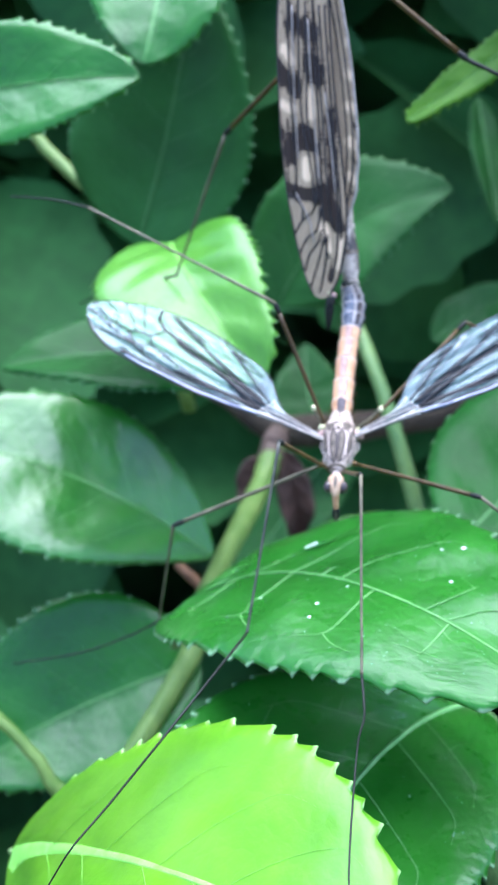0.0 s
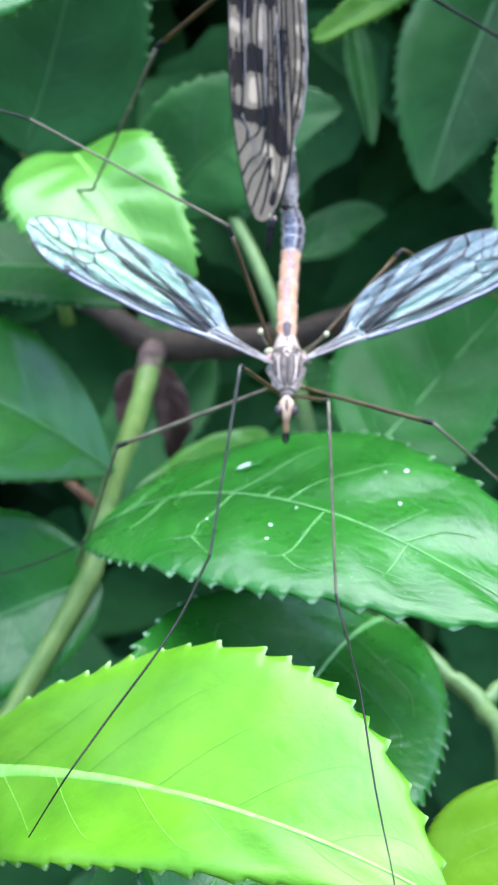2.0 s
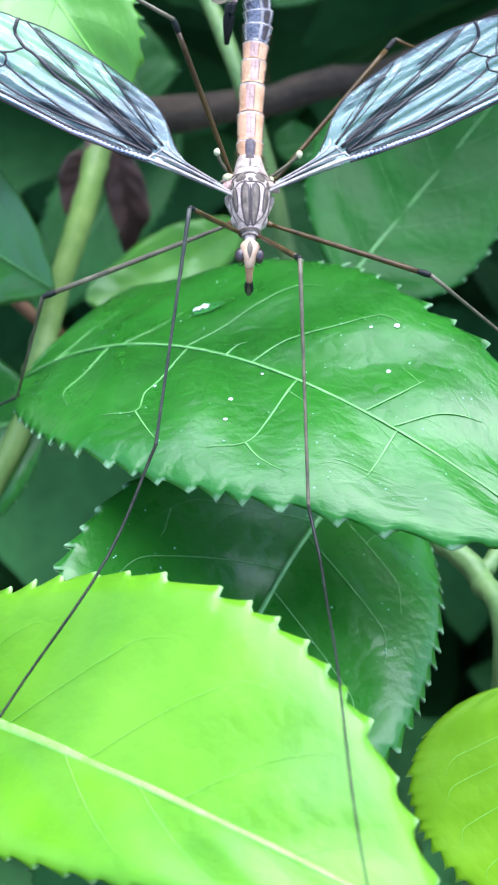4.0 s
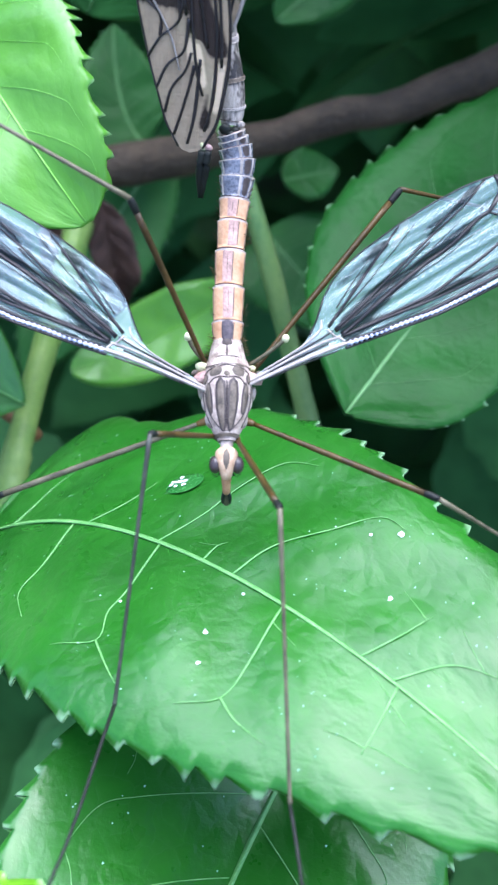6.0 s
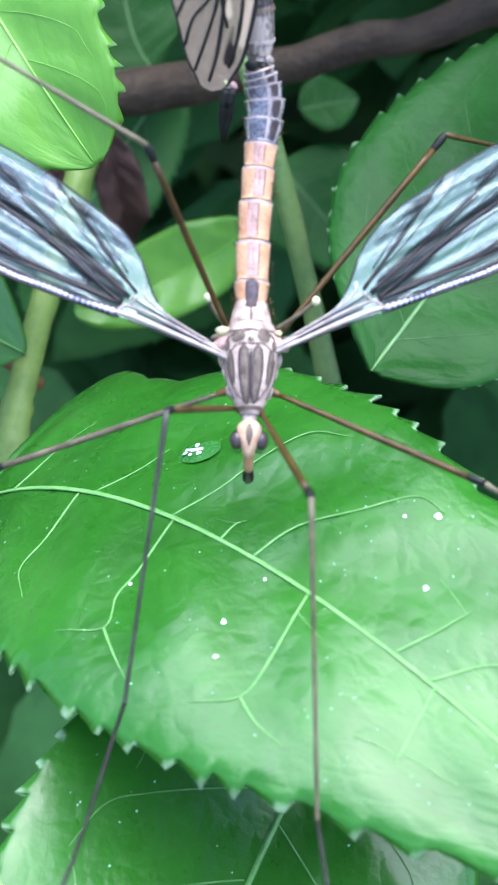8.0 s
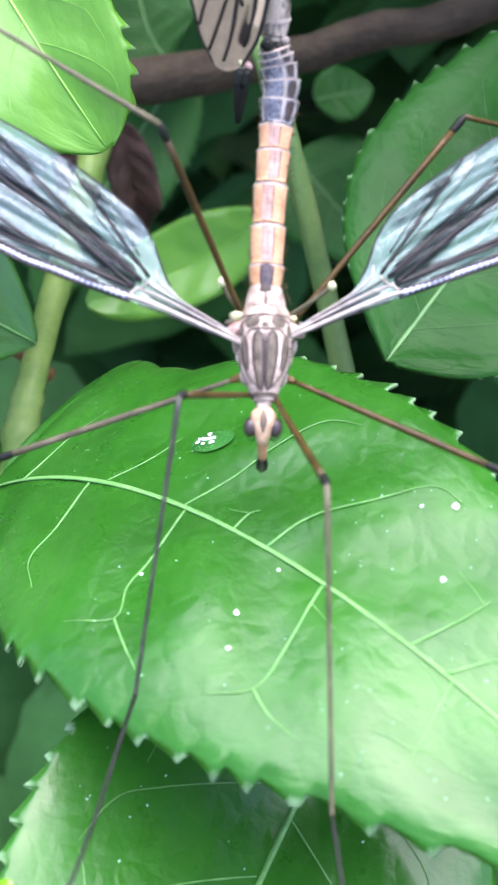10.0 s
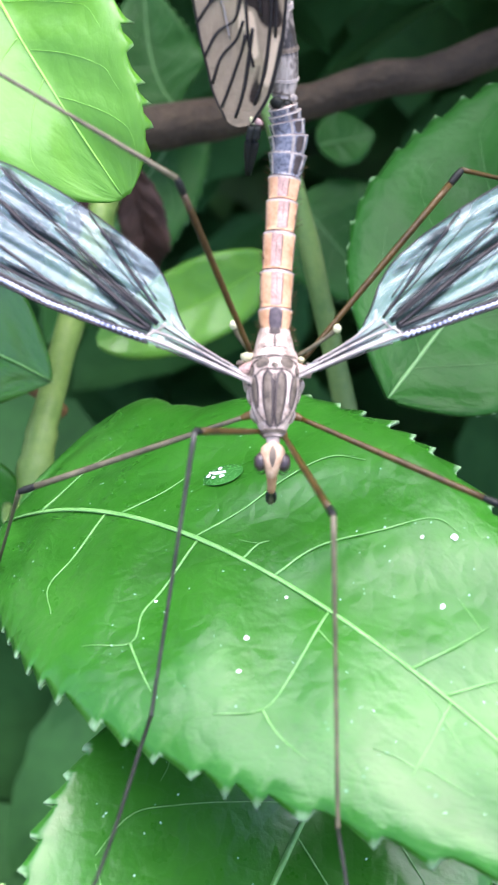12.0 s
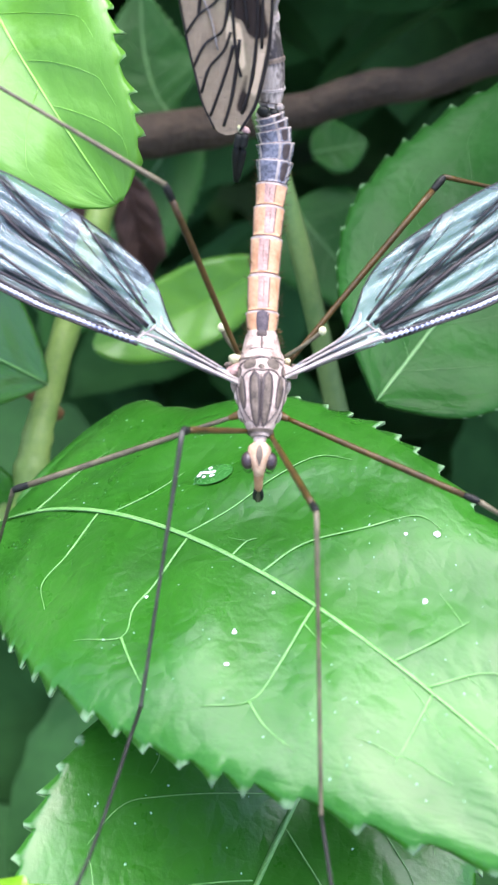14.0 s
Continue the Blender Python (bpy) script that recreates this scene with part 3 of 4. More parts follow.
shrub_leaf(28, "narrow yellow-green leaf with a toothed tip", LEAF_SOFT, RIB, (2.1, 4.35, 3.7), (1.12, 3.95, 3.0), (0.53, 3.68, 2.66), (0.2, -0.45, 0.87), 0.21, 0.21, bite=0.09, rib_width=0.012, shape=(((0, 0.8, 0.93, 1), (1, 1.1, 1.6, 2.4)), ((0, 0.8, 0.93, 1), (1, 1.1, 1.6, 2.4))))
shrub_leaf(29, "large green leaf beside the wing", LEAF_DIMMED, RIB_SHADED, (1.07, 1.331, -0.642), (1.556, 2.101, -0.479), (3.388, 4.42, 0.642), (-0.077, -0.55, 0.834), 1.043, 0.766, (1.023, 0.61), (1.004, 0.925), (12.966, 13.64), (0.288, -0.01), 0.016, 0.12, rib_width=0.017)
shrub_leaf(30, "large dull green leaf in shade", LEAF_SHADED, RIB_SHADED, (2.82, 6.07, 3.31), (2.21, 5.16, 2.20), (1.82, 4.24, 1.05), (-0.2, -0.7, 0.7), 0.8, 0.8)
shrub_leaf(31, "narrow grey-green leaf in shade", LEAF_SHADED, RIB_SHADED, (1.15, 7.4, 2.2), (1.3, 6.9, 1.6), (1.41, 6.22, 0.97), (0.3, -0.7, 0.6), 0.2, 0.2)
shrub_leaf(32, "small dull green leaf far back", LEAF_SHADED, RIB_SHADED, (0.63, 7.20, -0.80), (1.23, 7.56, -0.34), (1.74, 7.30, -0.22), (0, -0.6, 0.8), 0.35, 0.35)
shrub_leaf(33, "small oval pale green leaf", LEAF_FRESH, RIB_YOUNG, (0.31, 4.21, -1.82), (-0.40, 4.08, -2.40), (-1.18, 3.80, -2.46), (0, -0.5, 0.85), 0.38, 0.38, 0.85, 0.52, bite=0.0, rib_width=0.008)
shrub_leaf(34, "small dark leaf by the branch", LEAF_SHADED, RIB_SHADED, (0.75, 6.55, -2.22), (1.04, 6.73, -2.26), (1.31, 6.74, -2.19), (0, -0.5, 0.85), 0.3, 0.3, bite=0.0)
shrub_leaf(35, "grey-green leaf under the branch", LEAF_SHADED, RIB_SHADED, (0.56, 6.49, -2.82), (0.79, 6.11, -2.85), (1.49, 5.51, -3.37), (0, -0.7, 0.7), 0.6, 0.6)
shrub_leaf(36, "shaded leaf above the branch", LEAF_SHADED, RIB_SHADED, (-0.61, 6.15, -1.59), (-0.94, 6.31, -1.43), (-0.97, 7.01, -0.76), (0, -0.5, 0.85), 0.5, 0.5)
shrub_leaf(40, "grey-green leaf behind the stem", LEAF_SHADED, RIB_SHADED, (-0.45, 6.6, -1.85), (-1.26, 5.79, -2.72), (-1.85, 5.0, -3.6), (0, -0.45, 0.9), 0.62, 0.62)
shrub_leaf(37, "bright yellow-green leaf low on a twig", LEAF_LIME, RIB_YOUNG, (2.09, -2.04, -1.32), (2.13, -2.70, -1.67), (2.19, -3.22, -2.21), (0.0, -0.7, 0.7), 0.82, 0.8)
shrub_leaf(38, "dark green leaf below the young leaf", LEAF_SHADED, RIB_SHADED, (0.25, -1.72, -2.30), (-0.29, -2.18, -2.73), (-0.68, -2.84, -3.58), (0.0, -0.6, 0.8), 0.9, 0.9)
shrub_leaf(39, "bright toothed leaf at the side", LEAF_FRESH, RIB_YOUNG, (3.06, 2.61, 2.62), (2.48, 2.35, 2.11), (2.22, 1.97, 1.34), (-0.2, -0.6, 0.8), 0.4, 0.4)

twig("stem", [(-4.5, 3.0, -90, 0.5), (-4.0, 0.5, -40, 0.4), (-3.2, -1.2, -9, 0.2), (-2.38, -0.45, -3.39, 0.10), (-2.10, 0.15, -2.88, 0.10), (-1.44, 1.25, -1.97, 0.098), (-1.36, 1.62, -1.72, 0.13), (-1.31, 1.96, -1.52, 0.105), (-1.24, 3.0, -1.50, 0.108), (-1.14, 4.1, -1.44, 0.12), (-1.05, 4.98, -1.17, 0.13)], STEM, shrub, "smooth green stem", seed=3, wobble=0.004)
twig("node", [(-1.10, 4.55, -1.32, 0.125), (-1.08, 4.78, -1.24, 0.15), (-1.05, 5.0, -1.15, 0.15)], NODE, shrub, "brown woody node where the stem joins the branch", seed=13, wobble=0.01)
twig("stalk", [(-2.10, 0.17, -2.80, 0.08), (-2.4, 0.12, -2.62, 0.07), (-2.66, 0.22, -2.26, 0.06), (-3.3, 0.4, -1.7, 0.05)], STEM, shrub, seed=4)
twig("branch", [(-3.4, 7.0, -0.4, 0.05), (-1.95, 5.4, -0.75, 0.09), (-1.1, 5.1, -1.1, 0.18), (-0.5, 5.4, -1.25, 0.19), (0.37, 5.8, -1.3, 0.17), (1.31, 6.1, -1.2, 0.17), (2.24, 6.4, -1.05, 0.18), (3.6, 7.0, -0.6, 0.17), (8, 10, 1, 0.15)], BARK, shrub, "rough brown branch", steps=3, seed=5, wobble=0.03)
build_leaf((-0.95, 4.7, -1.25), (-0.75, 4.45, -1.7), (-0.8, 4.5, -2.4), (0.3, -0.8, 0.4), 0.2, 0.22, DRY, DRY, "withered reddish-brown curled leaf", fold=(35, 40), wave=0.12, seed=41, teeth=14, bite=0.03, fine=5)
build_leaf((-1.12, 4.72, -1.30), (-1.36, 4.45, -1.50), (-1.36, 4.3, -1.85), (-0.2, -0.8, 0.5), 0.15, 0.16, DRY, DRY, "small withered brown leaf by the stem", fold=(30, 35), wave=0.08, seed=43, teeth=10, bite=0.02, fine=5, rib_width=0.015)
twig("twig", [(-4.08, 5.55, 2.71, 0.07), (-3.40, 5.12, 2.02, 0.07), (-2.31, 4.51, 1.18, 0.07), (-1.98, 4.58, -0.71, 0.08)], STEM, shrub, seed=6)
twig("twig", [(-0.25, 4.67, 0.70, 0.07), (0.27, 3.47, 0.05, 0.08), (0.88, 2.55, -1.78, 0.09), (1.5, 1.5, -4.5, 0.1)], STEM_DIM, shrub, seed=7)
twig("twig", [(1.0, 0.2, -1.2, 0.07), (1.70, -0.38, -1.62, 0.08), (2.03, -0.66, -1.76, 0.09), (2.19, -1.25, -2.05, 0.09), (2.2, -1.8, -4.5, 0.1)], STEM_DIM, shrub, seed=8)
twig("twig", [(2.03, -0.66, -1.76, 0.07), (2.2, -0.5, -1.7, 0.06), (2.48, -0.33, -1.56, 0.06), (2.9, 0, -1.2, 0.05)], STEM_DIM, shrub, seed=9)
twig("shoot", [(-1.78, 2.69, -1.67, 0.05), (-1.55, 2.55, -1.78, 0.055), (-1.30, 2.40, -1.90, 0.06), (-1.29, 2.1, -1.6, 0.05)], RUST, shrub, "rust-brown shoot", seed=10)


# ---- crane flies ----
class Loft:
    """A rounded body through rows of (x, y, z, half width, half height); ang 0 is the back, going round to the left."""

    def __init__(self, rows, across, steps=8):
        self.rows, self.across = smooth_line(rows, steps), Vector(across)

    def spot(self, s, ang, lift=0.0):
        f = min(max(s, 0.0), 0.99999) * (len(self.rows) - 1)
        i = int(f)
        r = self.rows[i] * (1 - f + i) + self.rows[i + 1] * (f - i)
        t = Vector(self.rows[min(i + 2, len(self.rows) - 1)][:3] - self.rows[max(i - 1, 0)][:3]).normalized()
        x = (self.across - t * self.across.dot(t)).normalized()
        z = x.cross(t).normalized()
        if z.y > 0:
            z = -z
        return at(*r[:3]) + (x * math.sin(ang) * (r[3] + lift) + z * math.cos(ang) * (r[4] + lift)) * CM

    def mesh(self, name, material, a=0.0, b=1.0, rings=24, sides=24, lift=0.0, flare=0.0):
        verts = [self.spot(a + (b - a) * i / rings, 2 * math.pi * k / sides, lift + flare * i / rings) for i in range(rings + 1) for k in range(sides)]
        faces = [(i * sides + k, i * sides + (k + 1) % sides, (i + 1) * sides + (k + 1) % sides, (i + 1) * sides + k) for i in range(rings) for k in range(sides)]
        faces += [tuple(range(sides)), tuple(range(rings * sides, (rings + 1) * sides))]
        return mesh_of(name, verts, faces, material)

    def patch(self, name, material, s0, s1, a0, a1, lift=0.004, power=0.6, flare=0.0):
        """A slightly raised rounded patch on the body."""
        n, verts, faces = 14, [], []
        for i in range(n + 1):
            f = i / n
            half = 0.5 * (a1 - a0) * max(0.04, math.sin(math.pi * f) ** power)
            for k in range(9):
                g = k / 8 * 2 - 1
                verts.append(self.spot(s0 + (s1 - s0) * f, 0.5 * (a0 + a1) + half * g, lift * (1 - abs(g) ** 4) + flare * f))
        for i in range(n):
            for k in range(8):
                a = i * 9 + k
                faces.append((a, a + 1, a + 10, a + 9))
        return mesh_of(name, verts, faces, material)


def ball(name, centre, radii, axes, material, seg=16):
    verts, faces = [], []
    for i in range(seg + 1):
        th = math.pi * i / seg
        for k in range(seg):
            ph = 2 * math.pi * k / seg
            d = Vector((math.sin(th) * math.cos(ph) * radii[0], math.sin(th) * math.sin(ph) * radii[1], math.cos(th) * radii[2])) * CM
            verts.append(at(*centre) + axes @ d)
    faces = [(i * seg + k, i * seg + (k + 1) % seg, (i + 1) * seg + (k + 1) % seg, (i + 1) * seg + k) for i in range(seg) for k in range(seg)]
    return mesh_of(name, verts, faces, material)


def tube_part(name, rows, material, parent, label="", steps=5, sides=10):
    line = smooth_line(rows, steps)
    return part(name, mesh_of(name, *tube([at(*r[:3]) for r in line], [r[3] for r in line], sides), material), parent, label)


def build_leg(fly, hip, knee, ankle, toes, thick=0.016, femur_material=None, tibia_material=None):
    """coxa, femur with a dark tip, tibia, thin tarsus."""
    hip, knee, ankle = np.array(hip), np.array(knee), np.array(ankle)
    near = hip + (knee - hip) * 0.07
    leg = tube_part("leg", [(*hip, thick * 1.5), (*(hip + (knee - hip) * 0.035), thick * 1.4), (*near, thick * 0.9)], AMBER, fly)
    a, b = hip + (knee - hip) * 0.06, hip + (knee - hip) * 0.93
    bow = (hip + knee) / 2
    femur = tube_part("femur", [(*a, thick * 0.75), (*((a + bow) / 2 + 0.0), thick * 0.9), (*bow, thick), (*b, thick * 1.05)], femur_material or LEG, leg, "greyish-brown femur" if femur_material else "brown femur")
    tube_part("knee", [(*b, thick * 1.06), (*(b + (knee - b) * 0.6), thick * 1.25), (*knee, thick * 0.95)], LEG_DARK, leg, "blackish knee")
    tube_part("tibia", [(*knee, thick * 0.85), (*(knee * 0.6 + ankle * 0.4), thick * 0.6), (*(knee * 0.08 + ankle * 0.92), thick * 0.6), (*ankle, thick * 0.72)], tibia_material or LEG_PALE, leg, "dark greyish-brown tibia" if tibia_material else "pale greyish tibia")
    tube_part("tarsus", [(*ankle, thick * 0.6), *[(*t, thick * (0.5 - 0.06 * i)) for i, t in enumerate(toes)]], LEG_DARK, leg, "thin dark tarsus")
    return leg


def spread_edges(s):
    """Front and rear margin of a spread wing, s from root to tip."""
    lead = np.interp(s, (0, 0.14, 0.225, 0.35, 0.46, 0.57, 0.69, 0.83, 0.885, 0.935, 0.975, 0.99, 1), (-0.02, -0.055, -0.094, -0.14, -0.18, -0.197, -0.213, -0.21, -0.185, -0.14, -0.08, -0.045, 0.0))
    trail = np.interp(s, (0, 0.13, 0.165, 0.2, 0.25, 0.3, 0.38, 0.48, 0.58, 0.68, 0.75, 0.83, 0.915, 0.97, 0.99, 1), (0.02, 0.025, 0.055, 0.11, 0.2, 0.245, 0.278, 0.298, 0.305, 0.295, 0.268, 0.22, 0.15, 0.085, 0.045, 0.0))
    return float(lead), float(trail)


def folded_edges(s):
    """Margins of the upper folded wing: a blunt oval end."""
    lead = np.interp(s, (0, 0.3, 0.4, 0.5, 0.6, 0.7, 0.77, 0.83, 0.88, 0.925, 0.955, 0.975, 0.988, 0.996, 1), (0.02, 0.0, -0.015, -0.035, -0.065, -0.092, -0.108, -0.11, -0.1, -0.083, -0.066, -0.049, -0.031, -0.009, 0.02))
    trail = np.interp(s, (0, 0.1, 0.2, 0.36, 0.5, 0.615, 0.69, 0.755, 0.81, 0.845, 0.89, 0.93, 0.955, 0.975, 0.988, 0.996, 1), (0.06, 0.18, 0.25, 0.272, 0.258, 0.243, 0.225, 0.205, 0.182, 0.168, 0.14, 0.118, 0.102, 0.085, 0.067, 0.047, 0.02))
    return float(lead), float(trail)


def under_edges(s):
    """Margins of the folded wing beneath: only its scalloped front border shows."""
    bumpy = 0.006 * abs(math.sin(s * 34)) + 0.004 * math.sin(s * 71)
    lead = np.interp(s, (0, 0.25, 0.34, 0.45, 0.56, 0.7, 0.8, 0.87, 0.95, 1), (0.0, -0.025, -0.05, -0.085, -0.112, -0.14, -0.146, -0.14, -0.115, -0.06)) - bumpy
    return float(lead), float(np.interp(s, (0, 0.9, 1), (0.1, 0.1, -0.06)))


def near_segment(s, c, a, b):
    p, a, b = np.array((2 * s, c)), np.array((2 * a[0], a[1])), np.array((2 * b[0], b[1]))
    f = min(1.0, max(0.0, float((p - a) @ (b - a) / max(1e-9, (b - a) @ (b - a)))))
    return float(np.linalg.norm(a + (b - a) * f - p))


class Wing:
    """A flat, finely pleated membrane with veins lying in it. s runs from root to tip, c across, in centimetres by chord."""

    def __init__(self, fly, root, length, chord, along, across, edges, material, label, pigment, mottle, camber=0.0, pleat=1.0):
        self.x = Vector(along).normalized()
        y = Vector(across)
        self.y = (y - self.x * y.dot(self.x)).normalized()
        self.z = self.x.cross(self.y)
        if self.z.y > 0:
            self.z = -self.z
        self.root, self.length, self.chord, self.camber, self.pleat, self.edges = at(*root), length, chord, camber, pleat, edges
        rows, cols, verts, uvs, tint = 100, 64, [], [], []
        for i in range(rows + 1):
            s = 1 - (1 - i / rows) ** 1.9
            lo, hi = edges(s)
            for k in range(cols + 1):
                c = lo + (hi - lo) * k / cols
                verts.append(self.spot(s, c))
                uvs.append((s * length, c))
                amount = 0.0
                for a, b, width, strength in pigment:
                    amount += strength * math.exp(-((near_segment(s, c, a, b) / width) ** 2))
                tint.append((min(1.4, max(-0.6, amount)), mottle(s)))
        w = cols + 1
        faces = [(i * w + k, i * w + k + 1, (i + 1) * w + k + 1, (i + 1) * w + k) for i in range(rows) for k in range(cols)]
        me = mesh_of("wing", verts, faces, material)
        for name, data in (("wing", uvs), ("pigment", tint)):
            layer = me.uv_layers.new(name=name)
            for loop in me.loops:
                layer.data[loop.index].uv = data[loop.vertex_index]
        self.ob = part("wing", me, fly, label)

    def spot(self, s, c, lift=0.0):
        fade = min(1, s * 3, (1 - s) * 5) * self.pleat
        bend = self.camber * math.sin(math.pi * s) + (0.008 * math.sin(c * 62) + 0.0045 * math.sin(c * 131 + 1.0)) * fade
        return self.root + (self.x * s * self.length + self.y * c * self.chord + self.z * (bend + lift)) * CM

    def vein(self, r, material, *line, lift=0.0, label="", taper=1.0, name="wing_vein"):
        way = smooth_line(line, 6)
        radii = [r * (1 - (1 - taper) * i / (len(way) - 1)) for i in range(len(way))]
        return part(name, mesh_of(name, *tube([self.spot(s, c, lift) for s, c in way], radii, 6, 0.7), material), self.ob, label)

    def border(self, r, material, side, low, high, lift=0.0):
        self.vein(r, material, *[(s, self.edges(s)[side]) for s in np.linspace(low, high, 24)], lift=lift)


def build_spread_wing(fly, root, along, across, camber):
    streaks = [
        ((0.23, -0.03), (0.36, 0.03), 0.04, 0.8), ((0.36, 0.04), (0.62, 0.11), 0.034, 0.72), ((0.62, 0.11), (0.74, 0.2), 0.018, 0.4),
        ((0.25, -0.05), (0.55, -0.1), 0.026, 0.6), ((0.74, -0.175), (0.79, -0.165), 0.026, 0.8), ((0.57, -0.12), (0.64, -0.13), 0.026, 0.6),
    ]
    clouds = [
        ((0.29, 0.19), (0.43, 0.265), 0.035, 0.5), ((0.3, 0.125), (0.47, 0.27), 0.02, 0.5), ((0.54, 0.21), (0.69, 0.265), 0.03, 0.48),
        ((0.85, -0.12), (0.95, -0.06), 0.03, 0.3), ((0.24, 0.03), (0.5, 0.15), 0.018, 0.5), ((0.66, -0.08), (0.72, -0.09), 0.03, 0.4),
        ((-0.05, 0.0), (0.19, -0.02), 0.06, -1.2), ((0.46, 0.25), (0.5, 0.29), 0.03, -0.7), ((0.36, 0.16), (0.46, 0.235), 0.012, -0.6), ((0.5, -0.165), (0.54, -0.165), 0.02, -0.6),
        ((0.5, 0.155), (0.7, 0.26), 0.012, 0.4), ((0.24, 0.0), (0.7, 0.05), 0.22, 0.14),
    ]
    wing = Wing(fly, root, 2.06, 1.028, along, across, spread_edges, WING, "clear iridescent wing with smoky patches and dark veins", streaks + clouds, lambda s: 1.1, camber)
    vein = wing.vein
    wing.border(0.011, VEIN, 0, 0.22, 0.97)
    wing.border(0.005, VEIN, 1, 0.16, 0.99)
    vein(0.013, VEIN, (0.225, -0.068), (0.34, -0.11), (0.45, -0.142), (0.58, -0.158), (0.70, -0.172), (0.76, -0.178), (0.785, -0.195))
    vein(0.011, VEIN, (0.23, -0.035), (0.33, -0.06), (0.455, -0.1), (0.585, -0.125), (0.67, -0.125), (0.73, -0.105), (0.78, -0.09), (0.85, -0.1), (0.915, -0.118), (0.94, -0.135), taper=0.7)
    vein(0.009, VEIN, (0.73, -0.11), (0.78, -0.08), (0.855, -0.06), (0.9, -0.045), (0.95, -0.02), (0.996, -0.02))
    vein(0.009, VEIN, (0.81, -0.01), (0.735, 0.035), (0.715, -0.01), (0.735, -0.062), (0.775, -0.06), (0.81, -0.01))
    vein(0.008, VEIN, (0.735, -0.062), (0.725, -0.085), (0.72, -0.11))
    vein(0.008, VEIN, (0.81, -0.01), (0.86, -0.012), (0.9, -0.008), (0.96, 0.03), (0.985, 0.05))
    vein(0.007, VEIN, (0.868, -0.01), (0.885, 0.055), (0.948, 0.11))
    vein(0.007, VEIN, (0.783, 0.008), (0.828, 0.088), (0.89, 0.168))
    vein(0.006, VEIN, (0.752, 0.03), (0.765, 0.06), (0.82, 0.222))
    vein(0.009, VEIN, (0.735, 0.035), (0.69, 0.13))
    vein(0.013, VEIN, (0.23, -0.025), (0.28, -0.01), (0.37, 0.028), (0.485, 0.065), (0.575, 0.083), (0.66, 0.125), (0.695, 0.132), (0.74, 0.185), (0.752, 0.264))
    vein(0.009, VEIN, (0.24, -0.035), (0.385, -0.064), (0.465, -0.078), (0.56, -0.062), (0.65, -0.04), (0.715, -0.01))
    vein(0.010, VEIN, (0.22, 0.012), (0.33, 0.06), (0.435, 0.115), (0.545, 0.17), (0.645, 0.215), (0.725, 0.274), taper=0.6)
    vein(0.006, VEIN, (0.22, 0.0), (0.33, 0.045), (0.435, 0.098), (0.53, 0.148))
    vein(0.010, VEIN, (0.21, 0.04), (0.33, 0.148), (0.42, 0.232), (0.485, 0.293), taper=0.6)
    vein(0.005, VEIN, (0.23, -0.078), (0.34, -0.122), (0.46, -0.158), (0.6, -0.172))
    for line in (
        ((0.26, 0.02), (0.4, 0.07), (0.52, 0.11), (0.62, 0.16)), ((0.25, -0.045), (0.4, -0.082), (0.55, -0.095), (0.64, -0.09)), ((0.3, -0.085), (0.45, -0.122), (0.6, -0.143), (0.72, -0.14)),
        ((0.24, 0.06), (0.33, 0.118), (0.43, 0.19), (0.52, 0.26)), ((0.25, 0.1), (0.31, 0.16), (0.38, 0.225)), ((0.3, 0.0), (0.42, 0.03), (0.55, 0.048), (0.66, 0.08)), ((0.55, 0.19), (0.63, 0.235), (0.69, 0.28)),
    ):
        vein(0.0045, VEIN, *line, taper=0.5)
    # the pale stalk: three ridges that meet at the joint
    vein(0.015, VEIN_PALE, (-0.05, 0.0), (0.1, -0.032), (0.18, -0.055), (0.235, -0.075), label="pale thickened wing base")
    vein(0.010, VEIN_PALE, (-0.05, 0.008), (0.1, 0.0), (0.18, -0.012), (0.225, -0.03))
    vein(0.006, VEIN_PALE, (0.02, 0.018), (0.1, 0.02), (0.16, 0.032), (0.19, 0.05), (0.205, 0.085), label="pale rear stay of the wing base")
    vein(0.006, VEIN, (0.03, -0.002), (0.1, -0.014), (0.19, -0.032))
    vein(0.006, VEIN, (0.03, 0.012), (0.1, 0.01), (0.18, 0.008), (0.215, 0.012))
    vein(0.005, VEIN, (0.02, -0.03), (0.1, -0.05), (0.2, -0.085))
    vein(0.008, VEIN_PALE, (0.232, -0.085), (0.222, -0.04), (0.212, -0.01), (0.205, 0.03), label="pale bar across the joint")
    way = [(s, spread_edges(s)[0] + 0.016) for s in np.linspace(0.23, 0.76, 165)]
    part("front_edge_band", mesh_of("front_edge_band", *tube([wing.spot(s, c, 0.006) for s, c in way], [(0.018 if i % 4 > 1 else 0.010) * (1 - 0.5 * i / 165) for i in range(165)], 6, 0.8), LAVENDER), wing.ob, "beaded lavender band along the front edge")
    return wing


